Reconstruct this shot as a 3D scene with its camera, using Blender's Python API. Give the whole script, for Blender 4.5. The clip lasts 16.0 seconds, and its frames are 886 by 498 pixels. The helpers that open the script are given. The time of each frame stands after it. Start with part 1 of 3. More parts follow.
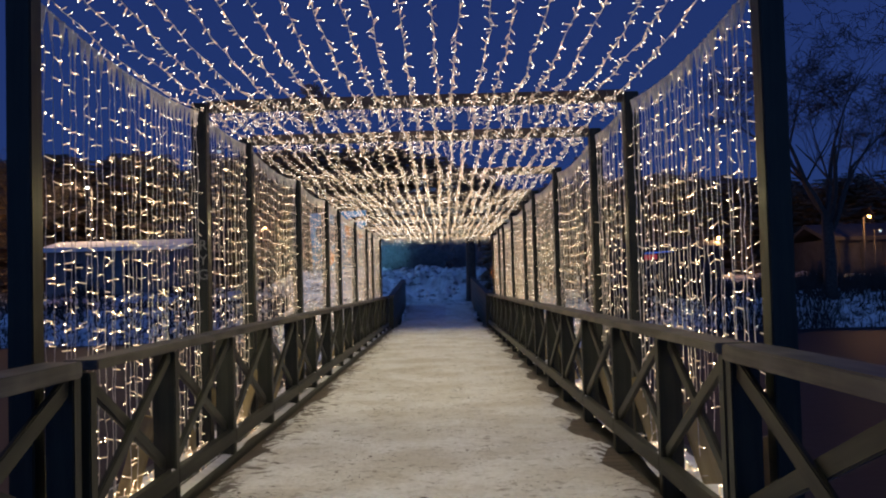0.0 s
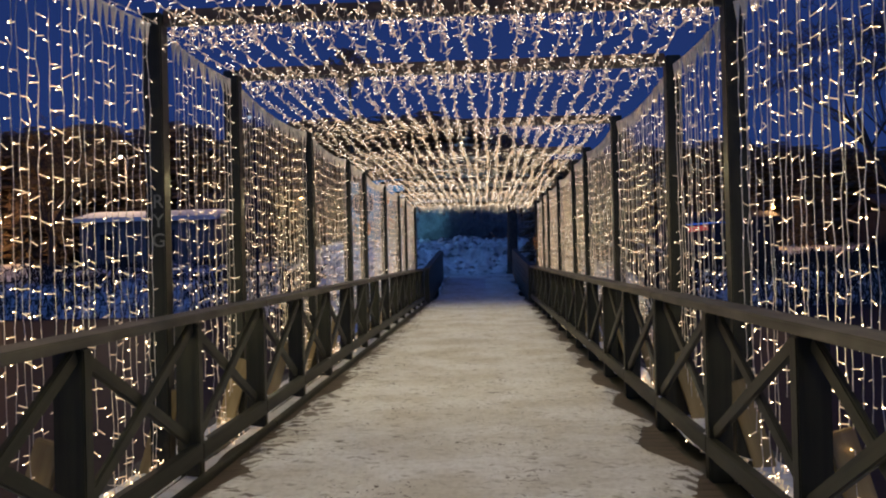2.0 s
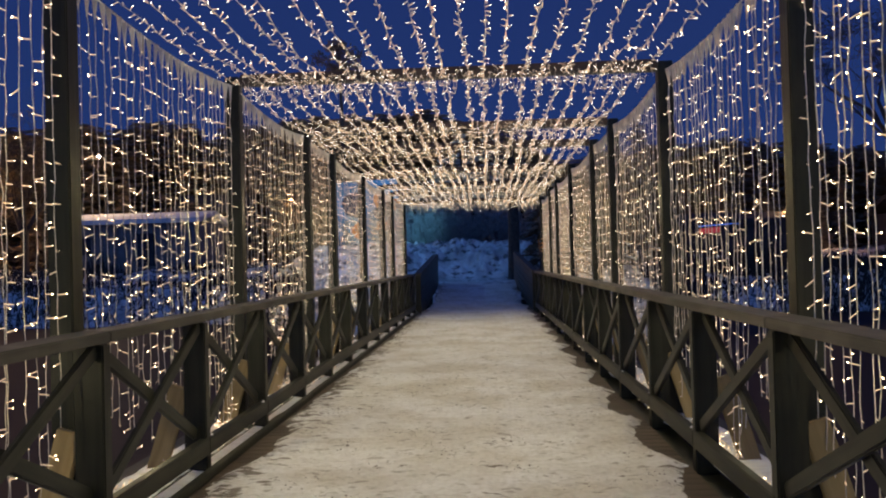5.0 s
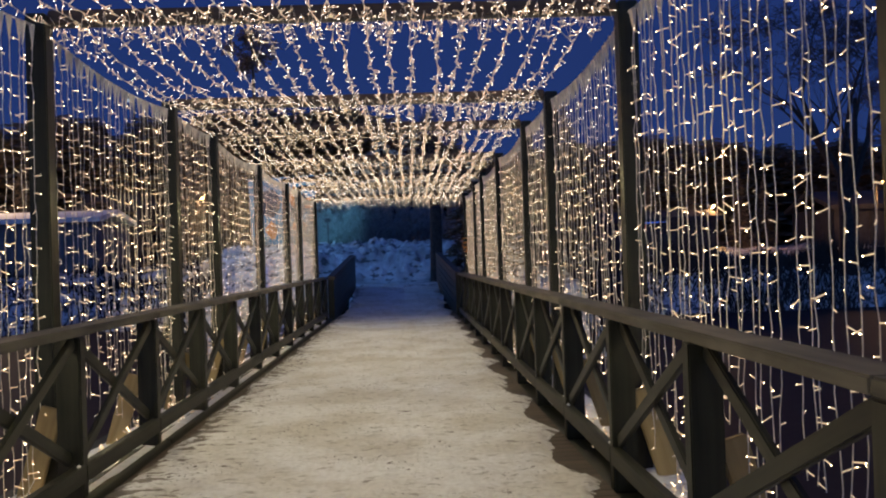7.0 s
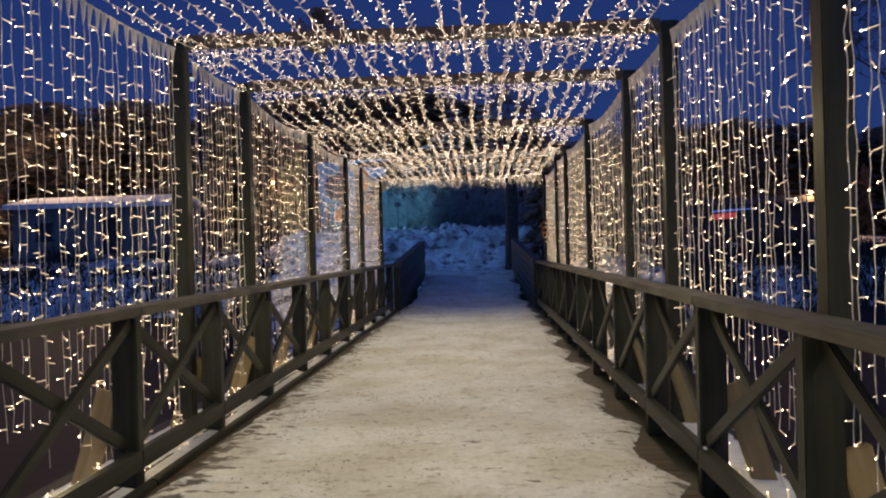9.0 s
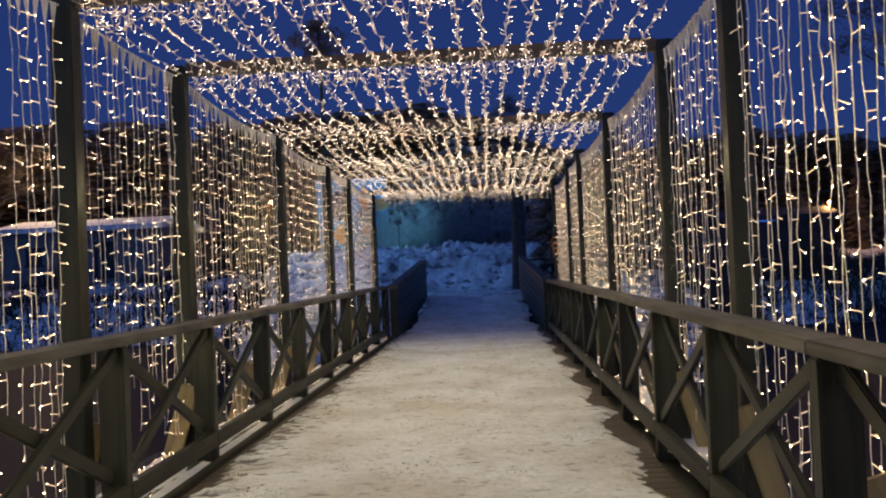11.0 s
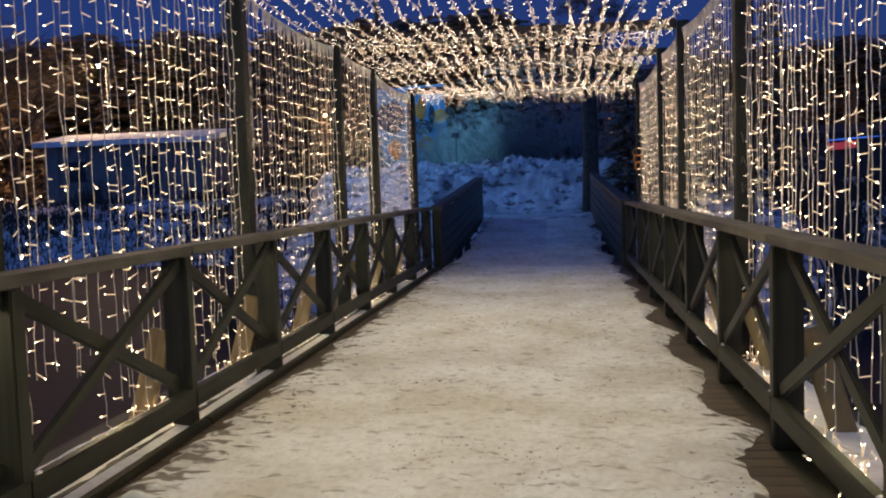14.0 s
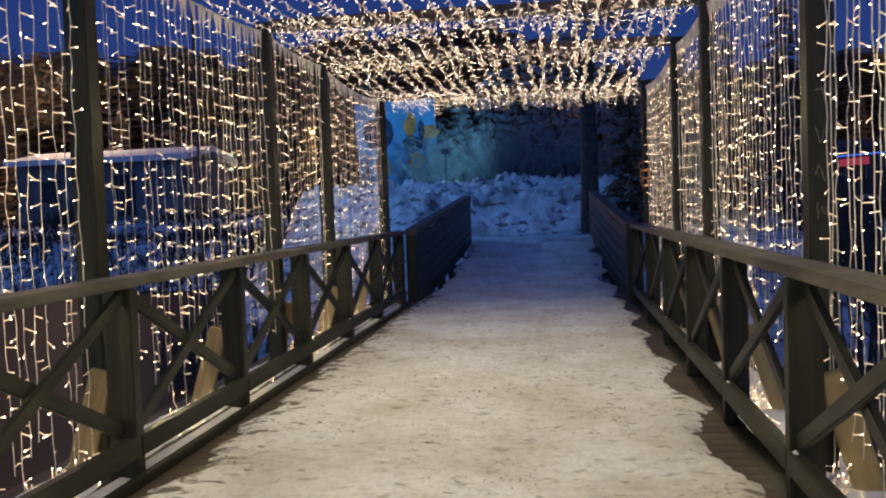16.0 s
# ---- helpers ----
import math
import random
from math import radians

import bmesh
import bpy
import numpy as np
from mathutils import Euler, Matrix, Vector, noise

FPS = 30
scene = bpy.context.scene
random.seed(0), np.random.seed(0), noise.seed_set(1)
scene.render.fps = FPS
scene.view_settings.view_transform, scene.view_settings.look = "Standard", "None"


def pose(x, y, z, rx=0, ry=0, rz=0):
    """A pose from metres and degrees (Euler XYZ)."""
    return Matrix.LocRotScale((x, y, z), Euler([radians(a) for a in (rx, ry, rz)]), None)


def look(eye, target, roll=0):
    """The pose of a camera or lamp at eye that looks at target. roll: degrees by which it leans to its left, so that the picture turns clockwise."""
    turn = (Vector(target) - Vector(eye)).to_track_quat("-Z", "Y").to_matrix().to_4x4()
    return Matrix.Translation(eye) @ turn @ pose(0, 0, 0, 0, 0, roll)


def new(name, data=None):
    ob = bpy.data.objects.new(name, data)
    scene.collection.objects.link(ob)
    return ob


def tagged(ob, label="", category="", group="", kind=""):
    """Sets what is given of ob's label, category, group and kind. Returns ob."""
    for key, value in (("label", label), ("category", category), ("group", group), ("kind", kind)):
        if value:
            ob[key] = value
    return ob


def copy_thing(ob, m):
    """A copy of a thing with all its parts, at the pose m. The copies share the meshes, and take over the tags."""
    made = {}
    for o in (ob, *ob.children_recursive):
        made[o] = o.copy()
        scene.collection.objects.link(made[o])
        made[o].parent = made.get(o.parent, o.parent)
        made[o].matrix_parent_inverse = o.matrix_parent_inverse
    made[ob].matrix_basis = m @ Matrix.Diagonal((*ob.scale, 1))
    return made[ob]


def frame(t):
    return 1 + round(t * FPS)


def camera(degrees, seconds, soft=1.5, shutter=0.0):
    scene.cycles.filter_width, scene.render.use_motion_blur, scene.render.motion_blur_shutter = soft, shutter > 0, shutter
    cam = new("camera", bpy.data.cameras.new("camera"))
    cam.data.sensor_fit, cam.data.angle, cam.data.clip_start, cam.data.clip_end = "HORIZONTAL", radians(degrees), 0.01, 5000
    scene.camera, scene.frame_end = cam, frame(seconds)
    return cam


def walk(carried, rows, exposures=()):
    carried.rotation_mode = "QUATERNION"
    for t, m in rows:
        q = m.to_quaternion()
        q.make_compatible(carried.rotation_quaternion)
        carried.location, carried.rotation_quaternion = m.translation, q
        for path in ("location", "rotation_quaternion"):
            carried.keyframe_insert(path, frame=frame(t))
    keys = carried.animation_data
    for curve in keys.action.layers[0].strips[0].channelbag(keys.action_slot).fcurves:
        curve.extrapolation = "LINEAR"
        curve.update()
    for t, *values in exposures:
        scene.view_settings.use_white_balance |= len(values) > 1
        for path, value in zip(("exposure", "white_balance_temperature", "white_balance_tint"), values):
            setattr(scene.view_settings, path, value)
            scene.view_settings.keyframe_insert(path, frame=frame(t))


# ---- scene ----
cam = camera(53.45, 16.0, 2.1)
ROWS = [
    (0.0, 0.039, -0.010, 1.529, 92.29, 1.56, 0.06),
    (0.5, 0.066, 0.518, 1.512, 91.26, 2.01, -0.02),
    (1.0, 0.101, 1.062, 1.505, 90.72, 2.00, 1.14),
    (1.5, 0.086, 1.597, 1.491, 90.10, 1.77, 2.30),
    (2.0, 0.096, 2.129, 1.510, 90.53, 1.42, 2.73),
    (2.5, 0.124, 2.672, 1.490, 91.84, 1.00, 2.78),
    (3.0, 0.127, 3.223, 1.508, 93.17, 0.80, 3.14),
    (5.5, 0.127, 6.032, 1.482, 90.54, 2.13, 2.17),
    (6.0, 0.167, 6.567, 1.513, 90.49, 2.20, -0.15),
    (6.5, 0.181, 7.131, 1.522, 90.34, 2.28, -2.41),
    (7.0, 0.268, 7.685, 1.527, 90.67, 1.93, -2.22),
    (7.5, 0.299, 8.227, 1.500, 90.73, 1.71, -0.64),
    (8.0, 0.320, 8.784, 1.494, 90.40, 1.81, 0.36),
    (8.5, 0.323, 9.347, 1.488, 90.31, 1.52, 1.71),
    (9.0, 0.292, 9.900, 1.478, 90.03, 1.46, 2.61),
    (11.5, 0.397, 12.475, 1.497, 91.41, 2.52, 3.13),
    (12.0, 0.430, 13.100, 1.500, 90.26, 2.26, 3.76),
    (12.5, 0.388, 13.711, 1.485, 88.54, 2.19, 5.01),
    (13.0, 0.408, 14.324, 1.472, 86.15, 2.02, 6.23),
    (13.5, 0.392, 14.918, 1.458, 85.54, 1.82, 7.25),
    (14.0, 0.421, 15.562, 1.459, 86.16, 1.90, 7.52),
    (14.5, 0.471, 16.174, 1.469, 87.05, 2.00, 7.52),
    (15.0, 0.474, 16.750, 1.473, 87.37, 1.99, 7.42),
    (15.5, 0.513, 17.340, 1.480, 87.40, 2.06, 7.41),
    (16.0, 0.499, 17.932, 1.480, 87.39, 2.08, 7.46),
]
walk(cam, [(t, pose(px, py, pz, rx, ry, rz)) for t, px, py, pz, rx, ry, rz in ROWS],
     exposures=[(0.0, 0.18), (1.0, 0.18), (2.3, 0.06), (3.0, 0.2), (5.5, 0.1), (8.5, 0.2), (12.0, 0.3), (14.5, 0.4), (16.0, 0.48)])

# ---- light ----
world = bpy.data.worlds.new("dusk")
scene.world = world
world.use_nodes = True
wn, wl = world.node_tree.nodes, world.node_tree.links
wn.clear()
w_out, w_bg = wn.new("ShaderNodeOutputWorld"), wn.new("ShaderNodeBackground")
w_geo, w_sep, w_ramp = wn.new("ShaderNodeTexCoord"), wn.new("ShaderNodeSeparateXYZ"), wn.new("ShaderNodeValToRGB")
wl.new(w_geo.outputs["Generated"], w_sep.inputs[0])
wl.new(w_sep.outputs["Z"], w_ramp.inputs[0])
w_ramp.color_ramp.elements[0].position, w_ramp.color_ramp.elements[0].color = 0.0, (0.015, 0.036, 0.14, 1)
w_ramp.color_ramp.elements[1].position, w_ramp.color_ramp.elements[1].color = 0.75, (0.009, 0.017, 0.105, 1)
w_glow, w_west, w_mix = wn.new("ShaderNodeMapRange"), wn.new("ShaderNodeRGB"), wn.new("ShaderNodeMix")
w_glow.interpolation_type = "SMOOTHSTEP"
w_glow.inputs[1].default_value, w_glow.inputs[2].default_value = 0.15, -1.0
wl.new(w_sep.outputs["Y"], w_glow.inputs[0])
w_west.outputs[0].default_value = (0.042, 0.112, 0.34, 1)
w_mix.data_type = "RGBA"
wl.new(w_glow.outputs[0], w_mix.inputs[0])
wl.new(w_ramp.outputs[0], w_mix.inputs[6])
wl.new(w_west.outputs[0], w_mix.inputs[7])
wl.new(w_mix.outputs[2], w_bg.inputs[0])
wl.new(w_bg.outputs[0], w_out.inputs[0])
w_bg.inputs[1].default_value = 1.0
LED_POWER = 20.0
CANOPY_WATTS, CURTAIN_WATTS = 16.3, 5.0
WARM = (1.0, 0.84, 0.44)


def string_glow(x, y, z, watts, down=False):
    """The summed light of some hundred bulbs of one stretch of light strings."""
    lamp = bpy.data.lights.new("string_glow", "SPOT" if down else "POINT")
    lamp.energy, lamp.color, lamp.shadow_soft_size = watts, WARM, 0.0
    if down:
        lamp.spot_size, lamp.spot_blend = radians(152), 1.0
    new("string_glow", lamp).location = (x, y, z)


# ---- materials ----
def node_material(name, rough=0.7, metal=0.0):
    m = bpy.data.materials.new(name)
    m.use_nodes = True
    b = m.node_tree.nodes["Principled BSDF"]
    b.inputs["Roughness"].default_value, b.inputs["Metallic"].default_value = rough, metal
    return m, m.node_tree.nodes, m.node_tree.links, b


def ramp_noise(nodes, links, coords, scale, stops, detail=6.0, stretch=(1, 1, 1)):
    mp, nz, rp = nodes.new("ShaderNodeMapping"), nodes.new("ShaderNodeTexNoise"), nodes.new("ShaderNodeValToRGB")
    mp.inputs["Scale"].default_value = stretch
    nz.inputs["Scale"].default_value, nz.inputs["Detail"].default_value = scale, detail
    links.new(coords, mp.inputs[0])
    links.new(mp.outputs[0], nz.inputs["Vector"])
    links.new(nz.outputs["Fac"], rp.inputs[0])
    e = rp.color_ramp.elements
    e[0].position, e[0].color = stops[0][0], (*stops[0][1], 1)
    e[1].position, e[1].color = stops[-1][0], (*stops[-1][1], 1)
    for p, c in stops[1:-1]:
        e.new(p).color = (*c, 1)
    return rp.outputs[0], nz.outputs["Fac"]


def mix(nodes, links, fac, a, b, mode="MIX"):
    mx = nodes.new("ShaderNodeMix")
    mx.data_type, mx.blend_type = "RGBA", mode
    if isinstance(fac, float):
        mx.inputs[0].default_value = fac
    else:
        links.new(fac, mx.inputs[0])
    for sock, v in ((mx.inputs[6], a), (mx.inputs[7], b)):
        if isinstance(v, tuple):
            sock.default_value = (*v, 1)
        else:
            links.new(v, sock)
    return mx.outputs[2]


def relief(nodes, links, bsdf, height, strength, distance):
    bp = nodes.new("ShaderNodeBump")
    bp.inputs["Strength"].default_value, bp.inputs["Distance"].default_value = strength, distance
    links.new(height, bp.inputs["Height"])
    links.new(bp.outputs[0], bsdf.inputs["Normal"])


def wood_material(name, dark, light, rough=0.75, worn=(0.2, 0.17, 0.12), worn_amount=0.5):
    m, n, l, b = node_material(name, rough)
    co = n.new("ShaderNodeTexCoord").outputs["Object"]
    base, grain = ramp_noise(n, l, co, 3.0, [(0.3, dark), (0.7, light)], 8.0, (9, 0.5, 9))
    stain, fac = ramp_noise(n, l, co, 2.2, [(0.42, (0, 0, 0)), (0.75, (1, 1, 1))], 7.0)
    info = n.new("ShaderNodeObjectInfo").outputs["Random"]
    hs = n.new("ShaderNodeHueSaturation")
    mr = n.new("ShaderNodeMapRange")
    mr.inputs[3].default_value, mr.inputs[4].default_value = 0.75, 1.25
    l.new(info, mr.inputs[0])
    l.new(mr.outputs[0], hs.inputs["Value"])
    ml = n.new("ShaderNodeMath")
    ml.operation = "MULTIPLY"
    ml.inputs[1].default_value = worn_amount
    l.new(stain, ml.inputs[0])
    l.new(mix(n, l, ml.outputs[0], base, worn), hs.inputs["Color"])
    l.new(hs.outputs[0], b.inputs["Base Color"])
    relief(n, l, b, grain, 0.35, 0.006)
    return m


def snow_material(name, clean, dirty, trodden=False, scale=1.0):
    m, n, l, b = node_material(name, 0.75)
    co = n.new("ShaderNodeNewGeometry").outputs["Position"]
    base, big = ramp_noise(n, l, co, 1.1 * scale, [(0.36, dirty), (0.6, clean)], 9.0)
    fine, small = ramp_noise(n, l, co, 9.0 * scale, [(0.33, (0.62, 0.59, 0.54)), (0.52, (1, 1, 1))], 9.0, (0.7, 1.3, 1))
    col = mix(n, l, 0.36, base, fine, "MULTIPLY")
    height = n.new("ShaderNodeMath")
    l.new(big, height.inputs[0])
    l.new(small, height.inputs[1])
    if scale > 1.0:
        # dark pockets scattered over the ploughed snow
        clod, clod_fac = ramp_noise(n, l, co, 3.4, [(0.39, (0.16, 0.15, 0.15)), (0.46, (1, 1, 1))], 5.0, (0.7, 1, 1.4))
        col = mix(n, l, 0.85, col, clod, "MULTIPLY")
    if trodden:
        # dark pockmarks: the shade of small hollows is put into the snow colour
        pit_shade, pit = ramp_noise(n, l, co, 11.0, [(0.34, (0.3, 0.26, 0.2)), (0.4, (1, 1, 1))], 4.0, (0.55, 1.25, 1))
        col = mix(n, l, 0.5, col, pit_shade, "MULTIPLY")
        grain, gfac2 = ramp_noise(n, l, co, 26.0, [(0.36, (0.62, 0.6, 0.56)), (0.56, (1, 1, 1))], 5.0, (1, 0.6, 1))
        col = mix(n, l, 0.3, col, grain, "MULTIPLY")
        # streaks worn bare along both edges of the path
        sep = n.new("ShaderNodeSeparateXYZ")
        l.new(co, sep.inputs[0])
        for x0, x1, cut in ((-1.25, -1.88, 0.575), (1.1, 1.55, 0.62)):
            band = n.new("ShaderNodeMapRange")
            band.inputs[1].default_value, band.inputs[2].default_value, band.inputs[4].default_value = x0, x1, 0.24
            l.new(sep.outputs["X"], band.inputs[0])
            raw, streak = ramp_noise(n, l, co, 1.0, [(0, (0, 0, 0)), (1, (1, 1, 1))], 5.0, (4.0, 11.0, 1))
            tot = n.new("ShaderNodeMath")
            l.new(band.outputs[0], tot.inputs[0])
            l.new(streak, tot.inputs[1])
            edge = n.new("ShaderNodeMapRange")
            edge.inputs[1].default_value, edge.inputs[2].default_value, edge.inputs[4].default_value = cut + 0.09, cut + 0.14, 0.85
            l.new(tot.outputs[0], edge.inputs[0])
            col = mix(n, l, edge.outputs[0], col, (0.13, 0.1, 0.07))
        for sc, cut in ((3.6, 0.055), (13.0, 0.1)):
            vo = n.new("ShaderNodeTexVoronoi")
            vo.voronoi_dimensions = "2D"
            vo.inputs["Scale"].default_value = sc
            l.new(co, vo.inputs["Vector"])
            lt = n.new("ShaderNodeMath")
            lt.operation, lt.inputs[1].default_value = "LESS_THAN", cut
            l.new(vo.outputs["Distance"], lt.inputs[0])
            gr, gfac = ramp_noise(n, l, co, 1.7, [(0.5, (0, 0, 0)), (0.62, (0.9, 0.9, 0.9))])
            both = n.new("ShaderNodeMath")
            both.operation = "MULTIPLY"
            l.new(lt.outputs[0], both.inputs[0])
            l.new(gr, both.inputs[1])
            col = mix(n, l, both.outputs[0], col, (0.09, 0.065, 0.045))
    l.new(col, b.inputs["Base Color"])
    relief(n, l, b, height.outputs[0], 0.5, 0.03)
    return m


def plain_material(name, colour, rough=0.6, metal=0.0, vary=0.25, scale=6.0):
    m, n, l, b = node_material(name, rough, metal)
    co = n.new("ShaderNodeTexCoord").outputs["Object"]
    lo = tuple(c * (1 - vary) for c in colour)
    hi = tuple(min(1, c * (1 + vary)) for c in colour)
    col, fac = ramp_noise(n, l, co, scale, [(0.3, lo), (0.7, hi)])
    l.new(col, b.inputs["Base Color"])
    relief(n, l, b, fac, 0.2, 0.01)
    return m


def glow_material(name, colour, strength):
    m, n, l, b = node_material(name, 0.4)
    b.inputs["Base Color"].default_value = (*colour, 1)
    b.inputs["Emission Color"].default_value = (*colour, 1)
    b.inputs["Emission Strength"].default_value = strength
    return m


TIMBER = wood_material("dark_painted_timber", (0.012, 0.014, 0.009), (0.028, 0.03, 0.018), 0.47, (0.05, 0.047, 0.03), 0.4)
TIMBER.node_tree.nodes["Principled BSDF"].inputs["Specular IOR Level"].default_value = 0.3
RAIL = wood_material("worn_handrail_timber", (0.04, 0.038, 0.03), (0.1, 0.092, 0.07), 0.6, (0.22, 0.2, 0.16), 0.55)
STRUT = wood_material("bare_pine", (0.33, 0.24, 0.1), (0.47, 0.36, 0.17), 0.7, (0.2, 0.15, 0.07))
DECK = wood_material("wet_deck_planks", (0.05, 0.034, 0.022), (0.098, 0.068, 0.045), 0.6, (0.13, 0.1, 0.075))
SNOW = snow_material("trodden_snow", (0.84, 0.84, 0.83), (0.66, 0.63, 0.57), True)
FRESH = snow_material("fresh_snow", (0.86, 0.86, 0.87), (0.74, 0.74, 0.76))
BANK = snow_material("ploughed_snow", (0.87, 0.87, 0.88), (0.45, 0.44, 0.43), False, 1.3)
CABLE = plain_material("pale_cable", (0.78, 0.71, 0.59), 0.4)
# sleeve emission stands in for bulb light that passes through the plastic
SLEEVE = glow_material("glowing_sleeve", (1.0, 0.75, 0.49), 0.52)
LED = glow_material("warm_led", (1.0, 0.69, 0.39), LED_POWER)
LED_WHITE = glow_material("white_led", (1.0, 0.79, 0.57), 0.85 * LED_POWER)
WATER, wnn, wll, wb = node_material("black_river", 0.55)
wb.inputs["Specular IOR Level"].default_value = 0.06
wb.inputs["Base Color"].default_value = (0.05, 0.038, 0.034, 1)
relief(wnn, wll, wb, ramp_noise(wnn, wll, wnn.new("ShaderNodeTexCoord").outputs["Object"], 2.4, [(0.3, (0, 0, 0)), (0.7, (1, 1, 1))])[1], 0.25, 0.05)
BARK = plain_material("bark", (0.06, 0.05, 0.042), 0.9, 0, 0.4, 9)
NEEDLES = plain_material("dark_needles", (0.16, 0.118, 0.075), 0.8, 0, 0.4, 3)
FROSTED = plain_material("frosted_twigs", (0.26, 0.28, 0.29), 0.8, 0, 0.35, 3)


# ---- mesh helpers ----
WORLD = {}


def mesh_of(name, verts, faces, mat, smooth=False):
    me = bpy.data.meshes.new(name)
    me.from_pydata(verts, [], faces)
    me.materials.append(mat)
    if smooth:
        me.polygons.foreach_set("use_smooth", [True] * len(me.polygons))
    me.update()
    return me


def thing(name, at, label, category, group="", kind=""):
    ob = new(name)
    ob.empty_display_size = 0.2
    ob.location = at
    WORLD[ob] = Matrix.Translation(at)
    return tagged(ob, label, category, group, kind)


def part(name, me, parent, m=None, label=""):
    """Links a mesh (or bmesh with one material) under a thing or a part, at the world pose m."""
    ob = new(name, me)
    m = m or Matrix.Identity(4)
    WORLD[ob] = m
    if parent is not None:
        ob.parent = parent
        ob.matrix_basis = WORLD[parent].inverted() @ m
    else:
        ob.matrix_basis = m
    return tagged(ob, label) if label else ob


BEAMS = {}


def beam_mesh(length, w, h, mat, bevel=0.008, bow=0.0):
    """A bevelled timber of that length along y, w wide along x, h high along z, centred."""
    key = (round(length, 3), round(w, 3), round(h, 3), mat.name, bow)
    if key not in BEAMS:
        bm = bmesh.new()
        bmesh.ops.create_cube(bm, size=1.0, matrix=Matrix.Diagonal((w, length, h, 1)))
        bmesh.ops.bevel(bm, geom=bm.edges[:], offset=min(bevel, 0.3 * min(w, h)), segments=2, affect="EDGES")
        me = bpy.data.meshes.new("timber")
        bm.to_mesh(me)
        bm.free()
        me.materials.append(mat)
        BEAMS[key] = me
    return BEAMS[key]


def beam(name, a, b, w, h, mat, parent, up=(0, 0, 1), label=""):
    """A timber from a to b; w is its width across, h its height along up."""
    a, b = Vector(a), Vector(b)
    y = (b - a).normalized()
    x = y.cross(Vector(up)).normalized()
    z = x.cross(y)
    m = Matrix((x, y, z)).transposed().to_4x4()
    m.translation = (a + b) / 2
    return part(name, beam_mesh((b - a).length, w, h, mat), parent, m, label)


def tube_data(points, radius, sides=5, verts=None, faces=None):
    """A thin tube along points; radius is one number or one for each point."""
    verts, faces = ([], []) if verts is None else (verts, faces)
    start = len(verts)
    pts = [Vector(p) for p in points]
    for i, p in enumerate(pts):
        d = (pts[min(i + 1, len(pts) - 1)] - pts[max(i - 1, 0)]).normalized()
        u = d.cross(Vector((0.31, 0.87, 0.38))).normalized()
        v = d.cross(u)
        r = radius[i] if isinstance(radius, (list, tuple)) else radius
        for k in range(sides):
            a = 2 * math.pi * k / sides
            verts.append(tuple(p + r * (math.cos(a) * u + math.sin(a) * v)))
    for i in range(len(pts) - 1):
        for k in range(sides):
            a, b = start + i * sides + k, start + i * sides + (k + 1) % sides
            faces.append((a, b, b + sides, a + sides))
    return verts, faces


# ---- plan ----
STEP = 1.79
POST_Y = [5.05, 6.62, 8.42, 10.28, 12.03, 13.8, 15.58, 17.4, 19.17, 21.0, 22.78, 24.57, 26.4, 28.2, 30.0, 31.82]
POST_R = [5.05, 6.58, 8.35, 10.18, 11.97, 13.67, 15.46, 17.24, 18.97, 20.78, 22.5, 24.25, 26.0, 27.78, 29.6, 31.82]
FRAME_Y = [4.85, 8.43, 10.42, 13.94, 17.32, 19.36, 22.87, 26.23, 28.3, 31.82]
END_Y = FRAME_Y[-1]
RAIL_L, RAIL_R = -1.96, 1.588
FRAME_L, FRAME_R = -2.2, 1.814
RAIL_TOP, FRAME_TOP = 1.15, 3.3
RAMP_END, RAMP_RISE = 40.3, 0.64


def floor_height(y):
    return 0.0 if y < END_Y + 1 else min(1.0, (y - END_Y - 1) / (RAMP_END - END_Y - 1)) * RAMP_RISE


# ---- ground, river, far bank ----
def ground_height(x, y):
    wide = max(0.0, min(1.0, (abs(x + 0.2) - 6.0) / 7.0))
    wide = wide * wide * (3 - 2 * wide)
    shore = 33.2 + wide * (20.5 if x < 0 else 18.0) + 0.6 * noise.noise((x * 0.2, 3, 0))
    far = max(0.0, min(1.0, (y - shore) / (7.0 - 4.5 * wide)))
    near = max(0.0, min(1.0, (3.4 + 0.5 * noise.noise((x * 0.25, 9, 0)) - y) / 3.5))
    s = max(far, near)
    s = s * s * (3 - 2 * s)
    z = -1.9 + s * (1.85 if near > far else 1.9 + RAMP_RISE)
    if y > 38:
        z += 0.12 * (noise.noise((x * 0.3, y * 0.3, 0)))
    d = y - (42.4 + wide * (14.0 if x < 0 else 15.0) + 0.5 * noise.noise((x * 0.3, 1.7, 0)) + 0.02 * abs(x))
    if d > 0:
        rise = min(1.0, d / 2.6)
        lump = noise.fractal((x * 0.55, y * 0.55, 2.0), 1.0, 2.0, 4)
        z += (rise * rise * (3 - 2 * rise)) * (1.55 * (1 - 0.5 * wide) + 0.35 * lump) + min(1.0, d) * (0.26 * abs(noise.noise((x * 1.3, y * 1.3, 5.0))) + 0.34 * abs(noise.noise((x * 2.9, y * 2.9, 1.0))) + 0.2 * noise.noise((x * 6.5, y * 6.5, 1.0)) - 0.12)
        z += 0.03 * max(0, min(d, 80) - 6)
    return z


def axis_steps(fine0, fine1, step, ends, growth=1.25):
    out = list(np.arange(fine0, fine1, step))
    for sgn, limit in ((1, ends[1]), (-1, ends[0])):
        s, v = step, out[-1] if sgn > 0 else out[0]
        while abs(v) < abs(limit):
            s *= growth
            v += sgn * s
            out = out + [v] if sgn > 0 else [v] + out
    return out


